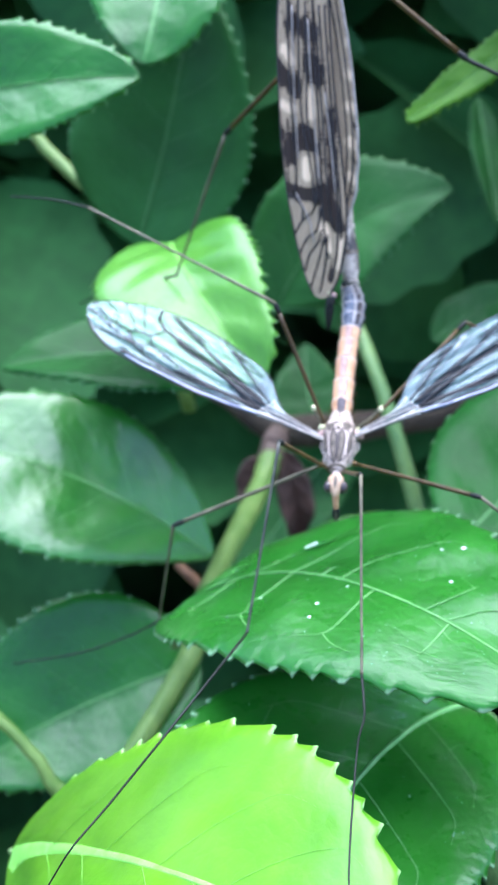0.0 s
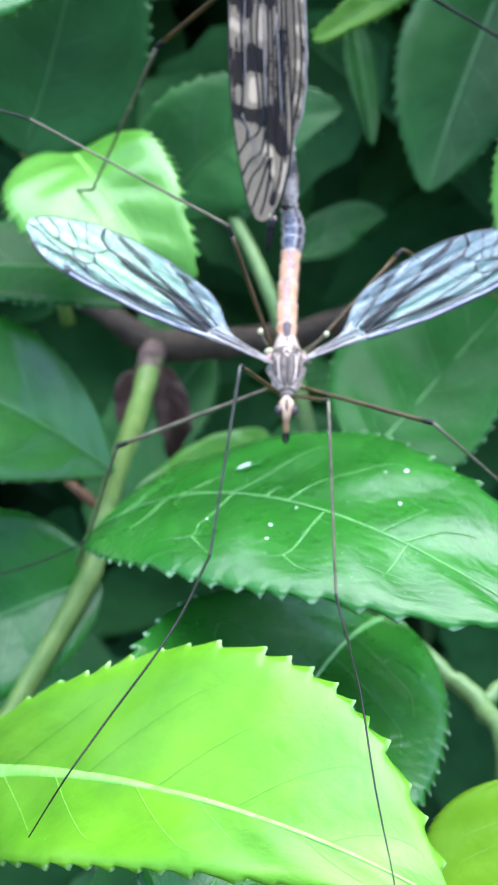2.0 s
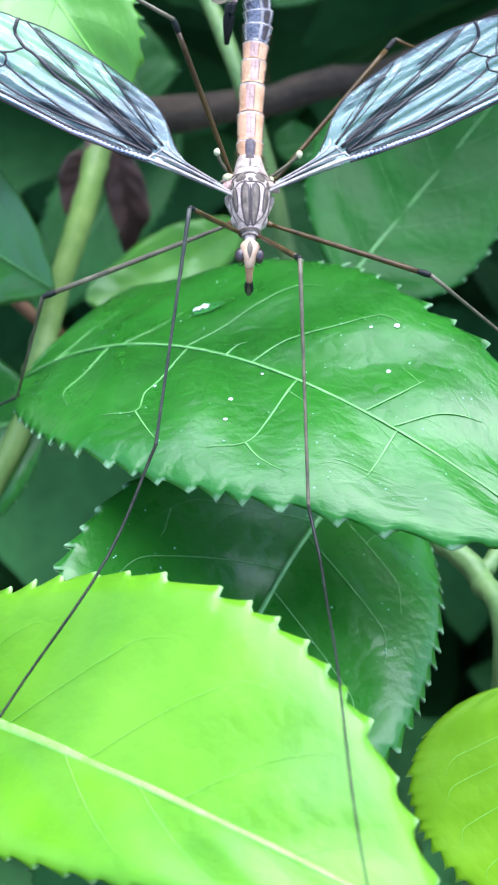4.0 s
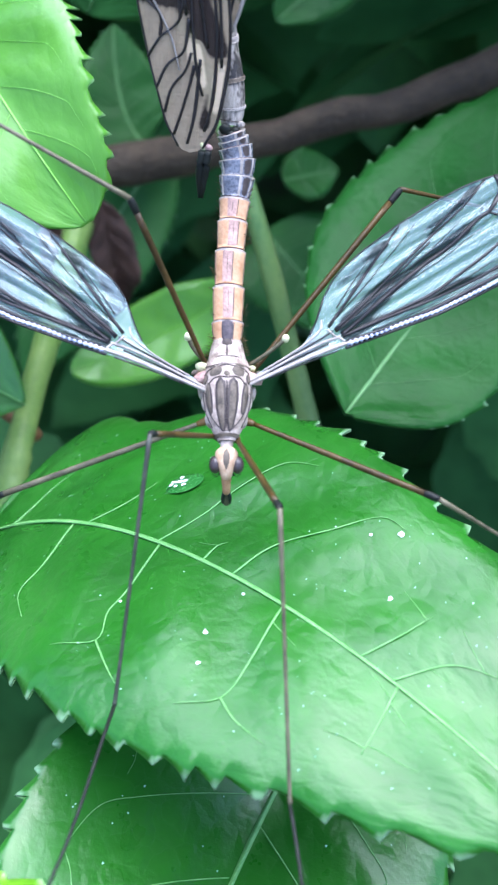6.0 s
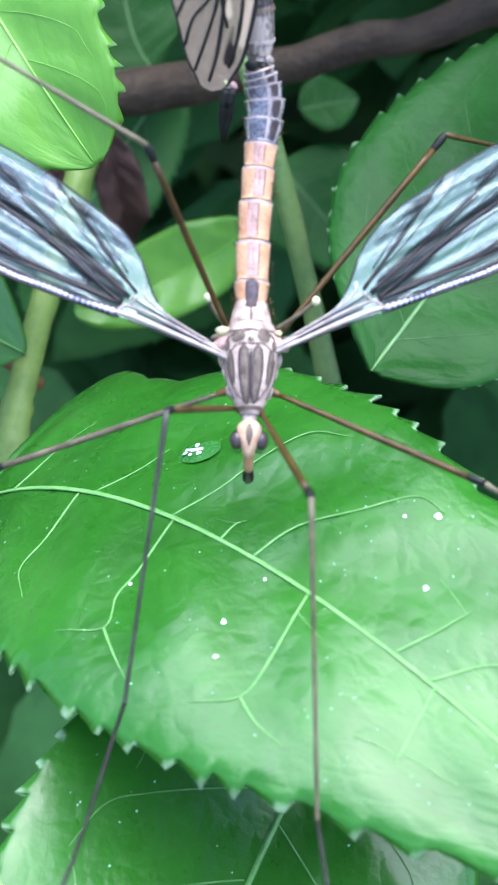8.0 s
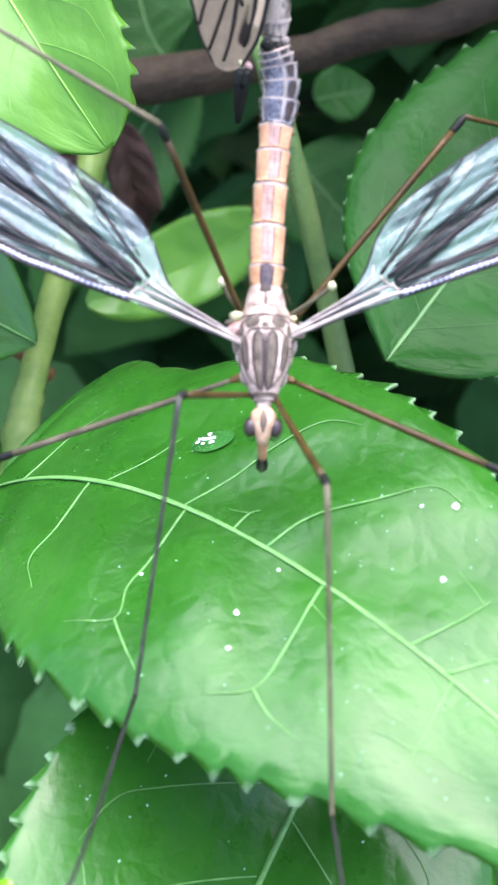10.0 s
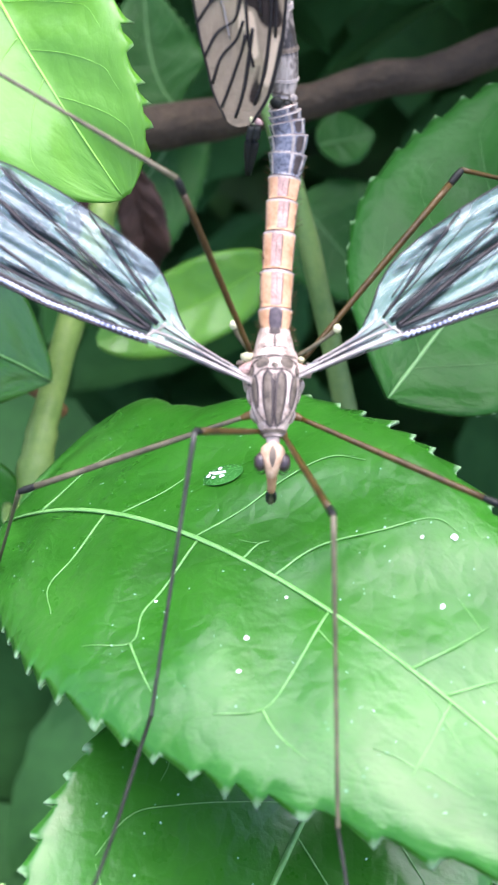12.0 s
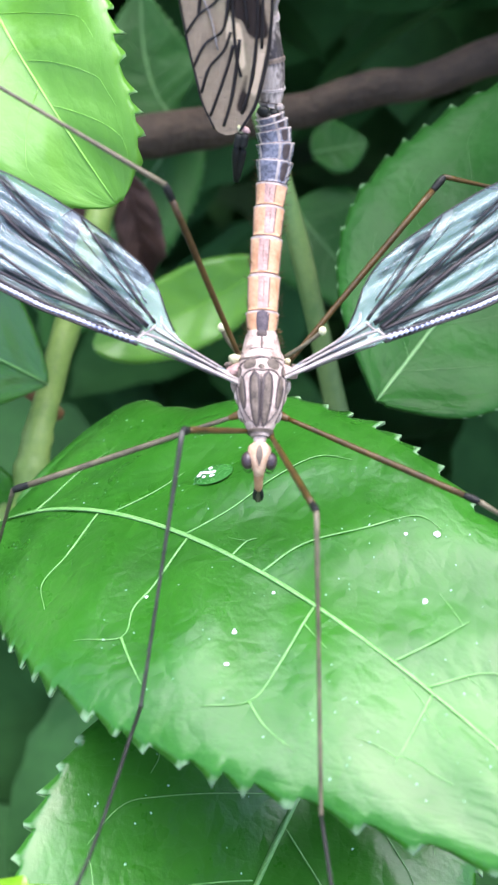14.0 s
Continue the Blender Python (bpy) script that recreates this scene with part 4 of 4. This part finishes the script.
def build_folded_wings(fly):
    pale, dusk = -1.3, 0.7
    marks = [
        ((0.66, 0.105), (0.7, 0.1), 0.034, pale), ((0.53, 0.235), (0.54, 0.18), 0.03, pale), ((0.5, 0.09), (0.56, 0.08), 0.028, pale), ((0.40, 0.23), (0.43, 0.19), 0.03, pale),
        ((0.735, 0.2), (0.745, 0.07), 0.03, dusk), ((0.6, 0.12), (0.63, 0.09), 0.045, dusk), ((0.44, 0.26), (0.49, 0.17), 0.045, dusk), ((0.43, 0.09), (0.47, 0.06), 0.04, dusk),
        ((0.735, 0.02), (0.8, -0.05), 0.034, dusk), ((0.79, 0.0), (0.825, -0.075), 0.03, dusk), ((0.34, 0.18), (0.36, 0.1), 0.04, dusk), ((0.6, 0.21), (0.66, 0.19), 0.04, 0.4),
        ((0.82, 0.0), (0.88, -0.018), 0.017, pale), ((0.85, -0.08), (0.92, -0.062), 0.02, pale), ((0.81, 0.03), (0.84, 0.025), 0.012, pale), ((0.9, -0.05), (0.95, -0.03), 0.02, 0.6), ((0.55, -0.02), (0.72, -0.04), 0.03, 0.35),
        ((0.0, 0.15), (0.72, 0.05), 0.5, 0.36), ((0.86, 0.1), (0.96, 0.04), 0.09, 0.16),
    ]
    top = Wing(fly, (0.165, 1.01, 4.975), 3.1, 1.462, (-0.06, -0.44, -2.74), (-1.0, 0.12, 0.0), folded_edges, WING_SMOKY, "smoky folded wing with cream spots and dark veins", marks, lambda s: 2.6 if s < 0.72 else 0.9 * max(0.25, 1 - (s - 0.72) * 9), 0.0, 0.6)
    vein = top.vein
    top.border(0.011, VEIN, 0, 0.02, 0.99)
    top.border(0.008, VEIN, 1, 0.05, 0.99)
    for line in (
        ((0.842, 0.17), (0.808, 0.127), (0.775, 0.06), (0.7, 0.05)), ((0.89, 0.138), (0.853, 0.103), (0.827, 0.045), (0.775, 0.03)),
        ((0.932, 0.11), (0.891, 0.087), (0.86, 0.04), (0.83, 0.02)), ((0.969, 0.077), (0.928, 0.05), (0.876, 0.02), (0.85, 0.01)),
        ((0.984, 0.03), (0.94, 0.008), (0.89, -0.003), (0.84, -0.01)), ((0.74, 0.21), (0.77, 0.13), (0.808, 0.127)),
    ):
        vein(0.0095, VEIN, *line, lift=0.003)
    for line in (
        ((0.2, 0.09), (0.36, 0.078), (0.49, 0.058), (0.63, 0.035), (0.77, 0.02), (0.86, 0.0), (0.9, -0.02)), ((0.3, 0.05), (0.43, 0.026), (0.56, -0.01), (0.69, -0.045), (0.8, -0.065), (0.9, -0.058), (0.96, -0.03)),
        ((0.2, 0.16), (0.4, 0.152), (0.55, 0.135), (0.66, 0.09), (0.73, 0.07), (0.775, 0.06)), ((0.2, 0.22), (0.45, 0.2), (0.6, 0.178), (0.7, 0.16), (0.74, 0.17)),
        ((0.35, 0.06), (0.5, 0.036), (0.64, 0.008), (0.75, -0.01), (0.82, -0.035)), ((0.3, 0.02), (0.45, -0.005), (0.6, -0.035), (0.75, -0.075), (0.85, -0.085)), ((0.3, 0.12), (0.45, 0.11), (0.58, 0.1), (0.65, 0.065), (0.77, 0.04)),
    ):
        vein(0.010, VEIN, *line, lift=0.003)
    for line in (((0.33, 0.105), (0.45, 0.09), (0.6, 0.06), (0.72, 0.035)), ((0.3, 0.19), (0.5, 0.175), (0.66, 0.15)), ((0.5, 0.01), (0.62, -0.02), (0.74, -0.05)), ((0.74, 0.16), (0.80, 0.095), (0.86, 0.06))):
        vein(0.007, VEIN_PALE, *line, lift=0.006, label="pale ridge between the veins")
    spots = [((s, -0.12), (s + 0.02, -0.145), 0.022, 0.6) for s in (0.3, 0.42, 0.52, 0.6, 0.7, 0.8, 0.9)]
    spots += [((s, -0.1), (s + 0.02, -0.15), 0.026, -0.9) for s in (0.36, 0.47, 0.56, 0.65, 0.75, 0.85)]
    under = Wing(fly, (0.165, 1.075, 4.975), 2.56, 1.462, (-0.03, -0.44, -2.74), (-1.0, 0.2, 0.0), under_edges, WING_SMOKY, "smoky folded wing under the other, pale scalloped border", spots, lambda s: 1.1, 0.0, 0.4)
    under.border(0.012, VEIN_PALE, 0, 0.05, 0.97, lift=0.004)
    for off in (0.03, 0.06):
        under.vein(0.009, VEIN, *[(s, under_edges(s)[0] + off) for s in np.linspace(0.1, 0.95, 12)], lift=0.003)


def build_lower_fly():
    fly = thing("crane_fly", at(0.285, -0.40, 1.10), "long-legged crane fly, orange abdomen, clear veined wings spread over the leaf", "insect", "mating crane flies")
    body = Loft([(0.29, -0.66, 0.99, 0.045, 0.05), (0.288, -0.61, 1.02, 0.075, 0.085), (0.287, -0.53, 1.06, 0.108, 0.115), (0.286, -0.43, 1.11, 0.125, 0.135), (0.284, -0.34, 1.15, 0.122, 0.13), (0.282, -0.27, 1.19, 0.098, 0.11), (0.281, -0.21, 1.22, 0.084, 0.09), (0.28, -0.17, 1.25, 0.07, 0.075)], (1, 0, 0))
    thorax = part("thorax", body.mesh("thorax", CHITIN), fly, "pale pinkish-grey striped thorax")
    # front: a double middle stripe and a shorter one each side; behind the seam two pairs of rounded patches and a dark spot
    for s0, s1, a0, a1, power in ((0.085, 0.47, -0.53, 0.0, 0.22), (0.085, 0.47, 0.0, 0.53, 0.22), (0.24, 0.455, 0.66, 1.06, 0.4), (0.24, 0.455, -1.06, -0.66, 0.4), (0.485, 0.575, 0.2, 0.78, 0.3), (0.485, 0.575, -0.78, -0.2, 0.3), (0.45, 0.53, 0.85, 1.2, 0.5), (0.45, 0.53, -1.2, -0.85, 0.5), (0.585, 0.615, 0.35, 0.85, 0.5), (0.585, 0.615, -0.85, -0.35, 0.5), (0.475, 0.52, -0.14, 0.14, 0.8), (0.81, 0.97, -0.34, 0.34, 0.15), (0.62, 0.83, -0.05, 0.05, 0.3)):
        stripe = part("stripe", body.patch("stripe", STRIPE_EDGE if s0 < 0.46 or s0 > 0.6 else STRIPE, s0, s1, a0, a1, 0.003, power), thorax, "dark grey-brown stripe")
        if s0 < 0.46:
            ds, da = 0.06 * (s1 - s0), 0.15 * (a1 - a0)
            part("stripe_core", body.patch("stripe_core", STRIPE, s0 + ds, s1 - ds, a0 + da, a1 - da, 0.005, power), stripe, "lighter grey-brown middle of a stripe")
    for side in (-1, 1):
        for line in ([(0.465, 0.0), (0.475, 0.3 * side), (0.46, 0.65 * side), (0.40, 1.0 * side)], [(0.59, 0.0), (0.575, 0.4 * side), (0.56, 0.8 * side), (0.52, 1.2 * side)], [(0.68, 0.0), (0.69, 0.4 * side), (0.66, 0.9 * side), (0.6, 1.3 * side)], [(0.1, 0.05 * side), (0.13, 0.5 * side), (0.24, 0.95 * side), (0.4, 1.1 * side)], [(0.15, 1.2 * side), (0.3, 1.35 * side), (0.45, 1.25 * side)]):
            way = smooth_line(line, 6)
            part("suture", mesh_of("suture", *tube([body.spot(a, b, 0.0005) for a, b in way], [0.0035] * len(way), 6), STRIPE_EDGE), thorax, "dark seam")
        part("wing_root", ball("wing_root", (0.285 + side * 0.125, -0.375, 1.165), (0.06, 0.034, 0.028), Matrix.Rotation(side * 0.5, 3, "Y"), PINK, 12), thorax, "pinkish wing root")
        part("wing_root", ball("wing_root", (0.285 + side * 0.165, -0.35, 1.175), (0.022, 0.014, 0.014), Matrix.Rotation(side * 0.6, 3, "Y"), STRIPE, 10), thorax)
        part("wing_root", ball("wing_root", (0.285 + side * 0.15, -0.385, 1.15), (0.032, 0.012, 0.012), Matrix.Rotation(side * 0.6, 3, "Y"), PINK, 10), thorax)
        part("side_plate", ball("side_plate", (0.285 + side * 0.125, -0.325, 1.185), (0.042, 0.022, 0.036) if side < 0 else (0.02, 0.014, 0.02), Matrix.Rotation(side * 0.3, 3, "Z"), CREAM, 6), thorax, "cream plate behind the wing root")
        for y, z in ((-0.46, 1.06), (-0.54, 1.02), (-0.38, 1.06)):
            part("side_plate", ball("side_plate", (0.285 + side * (0.106 + 0.25 * (y + 0.46)), y, z), (0.022, 0.035, 0.045), Matrix.Rotation(side * 0.2, 3, "Y"), CHITIN, 10), thorax)
    part("middle_line", body.patch("middle_line", STRIPE_EDGE, 0.1, 0.455, -0.035, 0.035, 0.0065, 0.2), thorax, "dark line down the middle of the stripes")
    part("collar", body.mesh("collar", STRIPE, 0.03, 0.075, 4, 20, 0.006), thorax, "brown collar at the front of the thorax")
    part("scutellum", body.mesh("scutellum", CHITIN, 0.61, 0.68, 8, 20, 0.006), thorax)
    head_axes = Matrix(((1, 0, 0), (0, 0.75, 0.66), (0, -0.66, 0.75)))
    skull = Loft([(0.29, -0.685, 0.975, 0.034, 0.03), (0.29, -0.705, 0.96, 0.056, 0.04), (0.29, -0.735, 0.925, 0.054, 0.048), (0.29, -0.762, 0.885, 0.036, 0.042), (0.29, -0.774, 0.855, 0.027, 0.034)], (1, 0, 0))
    head = part("head", skull.mesh("head", FACE), fly, "small cream-orange head")
    part("frons", skull.patch("frons", STRIPE, 0.12, 0.66, -0.3, 0.3, 0.003, 0.8), head, "dusky diamond on the forehead")
    for side in (-1, 1):
        part("eye", ball("eye", (0.29 + side * 0.056, -0.742, 0.91), (0.032, 0.04, 0.046), head_axes, EYE_DARK), head, "dark red-brown compound eye")
        part("brow", ball("brow", (0.29 + side * 0.034, -0.715, 0.955), (0.02, 0.014, 0.012), head_axes, HEAD, 10), head, "orange spot behind the eye")
    tube_part("neck", [(0.29, -0.70, 0.968, 0.028), (0.29, -0.655, 0.992, 0.036)], CHITIN, head)
    tube_part("rostrum", [(0.29, -0.772, 0.872, 0.029), (0.291, -0.785, 0.82, 0.023), (0.292, -0.79, 0.76, 0.020)], HEAD, head, "orange-brown snout")
    for side in (-1, 1):
        tube_part("palp", [(0.291 + side * 0.012, -0.795, 0.765, 0.010), (0.292 + side * 0.018, -0.80, 0.73, 0.010), (0.292 + side * 0.018, -0.795, 0.69, 0.006)], LEG_DARK, head, "dark palp")
        tube_part("palp", [(0.291 + side * 0.006, -0.785, 0.76, 0.01), (0.292 + side * 0.008, -0.79, 0.70, 0.010), (0.292 + side * 0.006, -0.785, 0.665, 0.007)], LEG_PALE, head, "grey palp")
        tube_part("antenna", [(0.29 + side * 0.028, -0.775, 0.885, 0.005), (0.29 + side * 0.05, -0.775, 0.86, 0.0025), (0.29 + side * 0.075, -0.76, 0.865, 0.0015)], LEG_DARK, head, "thin dark antenna")
    tail = Loft([(0.281, -0.2, 1.235, 0.068, 0.07), (0.281, -0.1, 1.31, 0.074, 0.07), (0.283, 0.06, 1.43, 0.072, 0.066), (0.29, 0.22, 1.56, 0.07, 0.064), (0.30, 0.36, 1.67, 0.07, 0.064), (0.312, 0.47, 1.77, 0.078, 0.07), (0.315, 0.54, 1.85, 0.082, 0.074), (0.30, 0.59, 1.92, 0.074, 0.07), (0.28, 0.62, 1.98, 0.06, 0.06)], (1, 0, 0))
    cuts = (0.0, 0.12, 0.24, 0.355, 0.46, 0.55, 0.66, 0.77, 0.87, 0.94, 1.0)
    abdomen = part("abdomen", tail.mesh("abdomen", DORSAL, 0.0, 1.0, 60, 20, -0.006), fly, "segmented abdomen, orange turning slate grey at the tip")
    for i in range(10):
        a, b = cuts[i], cuts[i + 1]
        warm = i < 5
        segment = part("segment", tail.mesh("segment", ORANGE if warm else SLATE, a + 0.002, b - 0.008, 10, 24, 0.001, 0.009 if warm else 0.014), abdomen)
        part("segment_rim", tail.mesh("segment_rim", VEIN_PALE, b - 0.011, b - 0.005, 3, 24, 0.0105 if warm else 0.0155), segment, "pale rim of a segment")
        if warm:
            drift = 0.14 * math.sin(2.3 * i + 0.6)
            part("dorsal_line", tail.patch("dorsal_line", DORSAL, a + 0.006, b - 0.012, -0.42 + drift, 0.34 + drift, 0.0028, 0.0, 0.0085), segment, "mauve-brown line along the back")
            part("dorsal_edge", tail.patch("dorsal_edge", STRIPE, a + 0.01, b - 0.014, 0.30 + drift, 0.37 + drift, 0.0035, 0.0, 0.0085), segment)
            part("back_seam", tail.patch("back_seam", STRIPE, a + 0.02, b - 0.02, drift - 0.05, drift + 0.01, 0.004, 0.6, 0.0085), segment)
            for side in (-1, 1):
                part("side_line", tail.patch("side_line", STRIPE, a + 0.003, b - 0.012, side * 1.3 - 0.07, side * 1.3 + 0.07, 0.0025, 0.0, 0.0085), segment)
        else:
            # the slate segments' pale gloss, put in as coloured stripes
            for ang in (-1.0, 0.25, 1.05):
                part("pale_stripe", tail.patch("pale_stripe", VEIN_PALE, a + 0.004, b - 0.012, ang - 0.1, ang + 0.1, 0.002, 0.0, 0.0135), segment, "pale stripe painting in the gloss of a segment")
            # blackish band along one side of each slate segment
            part("dark_plate", tail.patch("dark_plate", STRIPE_EDGE, a + 0.006, b - 0.014, 0.4, 0.9, 0.0025, 0.1, 0.0135), segment, "blackish band on one side of a segment")
    part("base_mark", tail.patch("base_mark", BASE_MARK, 0.006, 0.118, -0.44, 0.44, 0.005, 0.1, 0.0085), abdomen, "slate-blue mark on the first segment")
    rng, verts, faces = random.Random(31), [], []
    for loft, low, high, count in ((tail, 0.0, 0.65, 90), (body, 0.45, 1.0, 60)):
        for _ in range(count):
            s_, ang = rng.uniform(low, high), rng.choice((-1, 1)) * rng.uniform(0.9, 1.8)
            o, tip = loft.spot(s_, ang, 0.004), loft.spot(min(1, s_ + rng.uniform(0.0, 0.02)), ang, rng.uniform(0.02, 0.04))
            v, f = tube([o, tip], [0.0018, 0.0006], 4)
            faces += [tuple(i + len(verts) for i in q) for q in f]
            verts += v
    tagged(part("bristles", mesh_of("bristles", verts, faces, LEG), fly, "fine short bristles"), kind="stuff")
    build_spread_wing(fly, (0.122, -0.432, 1.178), (-0.877, 0.279, 0.3915), (0.465, 0.70, 0.543), -0.012)
    build_spread_wing(fly, (0.444, -0.395, 1.19), (0.8515, 0.363, 0.378), (-0.524, 0.57, 0.632), -0.012)
    for side in (-1, 1):
        knob = (0.33 + side * 0.247, -0.23, 1.31)
        halter = tube_part("haltere", [(0.285 + side * 0.10, -0.28, 1.16, 0.012), (0.31 + side * 0.2, -0.25, 1.25, 0.010), (*knob, 0.012)], LEG_PALE, fly, "cream-tipped haltere")
        part("knob", ball("knob", knob, (0.02, 0.02, 0.024), Matrix.Identity(3), CREAM, 10), halter, "cream knob")
    build_leg(fly, (0.22, -0.33, 1.08), (-0.18, -0.19, 2.11), (-1.68, 0.39, 2.68), [(-2.0, 0.5, 2.72), (-2.4, 0.7, 2.7)])
    build_leg(fly, (0.36, -0.33, 1.08), (1.17, 0.49, 1.74), (2.2, 1.2, 1.05), [(2.6, 1.5, 0.7), (2.9, 1.8, 0.3)], tibia_material=LEG)
    build_leg(fly, (0.22, -0.5, 1.0), (-0.96, -0.62, 0.5), (-1.23, -0.27, -0.55), [(-1.5, -0.28, -0.7), (-1.9, -0.32, -0.85), (-2.5, -0.3, -1.0)], femur_material=LEG_PALE)
    build_leg(fly, (0.36, -0.5, 1.0), (1.32, -1.04, 1.0), (2.2, -0.9, 0.2), [(2.6, -0.9, -0.1), (3.0, -0.8, -0.4)])
    build_leg(fly, (0.25, -0.6, 0.97), (-0.06, -1.02, 1.38), (-0.22, -1.76, 0.29), [(-0.42, -2.72, 0.34), (-0.80, -3.26, 0.01), (-0.962, -3.56, -0.09), (-1.08, -3.66, -0.26), (-1.197, -3.735, -0.457)], tibia_material=LEG_GREY)
    build_leg(fly, (0.33, -0.6, 0.97), (0.54, -1.43, 1.33), (0.61, -2.34, 0.38), [(0.66, -2.72, 0.34), (0.665, -3.1, 0.45), (0.685, -3.55, 0.52), (0.72, -4.25, 0.46), (0.78, -4.76, 0.35), (0.8, -4.9, 0.26)])
    return fly


def build_upper_fly():
    fly = thing("crane_fly", at(0.05, 1.0, 4.4), "larger crane fly, smoky spotted wings folded over its body", "insect", "mating crane flies")
    body = Loft([(0.275, 0.66, 2.0, 0.05, 0.05), (0.28, 0.69, 2.06, 0.066, 0.06), (0.272, 0.73, 2.2, 0.072, 0.07), (0.24, 0.80, 2.4, 0.066, 0.075), (0.20, 0.88, 2.75, 0.075, 0.075), (0.14, 0.95, 3.3, 0.08, 0.08), (0.09, 1.09, 3.95, 0.1, 0.09), (0.06, 1.17, 4.55, 0.15, 0.15), (0.03, 1.21, 4.95, 0.14, 0.14), (0.01, 1.23, 5.2, 0.06, 0.06)], (1, 0, 0))
    part("abdomen", body.mesh("abdomen", TAN, 0.0, 0.66, 50, 22), fly, "mottled grey-tan abdomen")
    for k in range(6):
        part("segment_rim", body.mesh("segment_rim", VEIN_PALE if k % 2 else STRIPE, 0.03 + 0.1 * k, 0.042 + 0.1 * k, 3, 20, 0.006), fly)
    for x, y, z, r in ((0.25, 0.60, 2.01, 0.035), (0.30, 0.61, 1.99, 0.032), (0.275, 0.585, 1.985, 0.028), (0.235, 0.62, 1.98, 0.025), (0.33, 0.63, 2.02, 0.022)):
        part("clasper", ball("clasper", (x, y, z), (r, r * 0.8, r * 0.9), Matrix.Identity(3), LEG_DARK if r > 0.026 else TAN, 8), fly, "dark knobbly clasper")
    part("thorax", body.mesh("thorax", CHITIN, 0.66, 1.0, 24, 22, 0.004), fly, "striped grey thorax")
    part("head", ball("head", (0.01, 1.24, 5.28), (0.08, 0.07, 0.08), Matrix.Identity(3), CHITIN), fly)
    for side in (-1, 1):
        tube_part("cercus", [(0.148 + side * 0.014, 0.50, 1.94, 0.02), (0.135 + side * 0.014, 0.47, 1.84, 0.022), (0.125 + side * 0.006, 0.45, 1.69, 0.009)], LEG_DARK, fly, "pointed dark cercus")
    part("clasper", ball("clasper", (0.158, 0.53, 1.945), (0.032, 0.016, 0.02), Matrix.Rotation(0.5, 3, "Y"), PINK, 12), fly)
    part("clasper", ball("clasper", (0.138, 0.525, 1.95), (0.014, 0.012, 0.028), Matrix.Rotation(-0.4, 3, "Y"), CREAM, 10), fly, "pale pointed clasper")
    build_folded_wings(fly)
    build_leg(fly, (0.03, 1.12, 3.8), (-0.83, 1.65, 2.97), (-1.39, 1.9, 1.68), [(-2.0, 2.6, 1.4), (-2.7, 3.2, 1.0)], 0.02)
    build_leg(fly, (0.15, 1.02, 4.45), (1.16, 0.9, 3.63), (2.2, 1.0, 3.1), [(2.8, 1.2, 2.8)], 0.02, tibia_material=LEG_DARK)
    return fly


build_lower_fly()
build_upper_fly()


def motions():
    """Both insects and the shrub stay still throughout."""


motions()
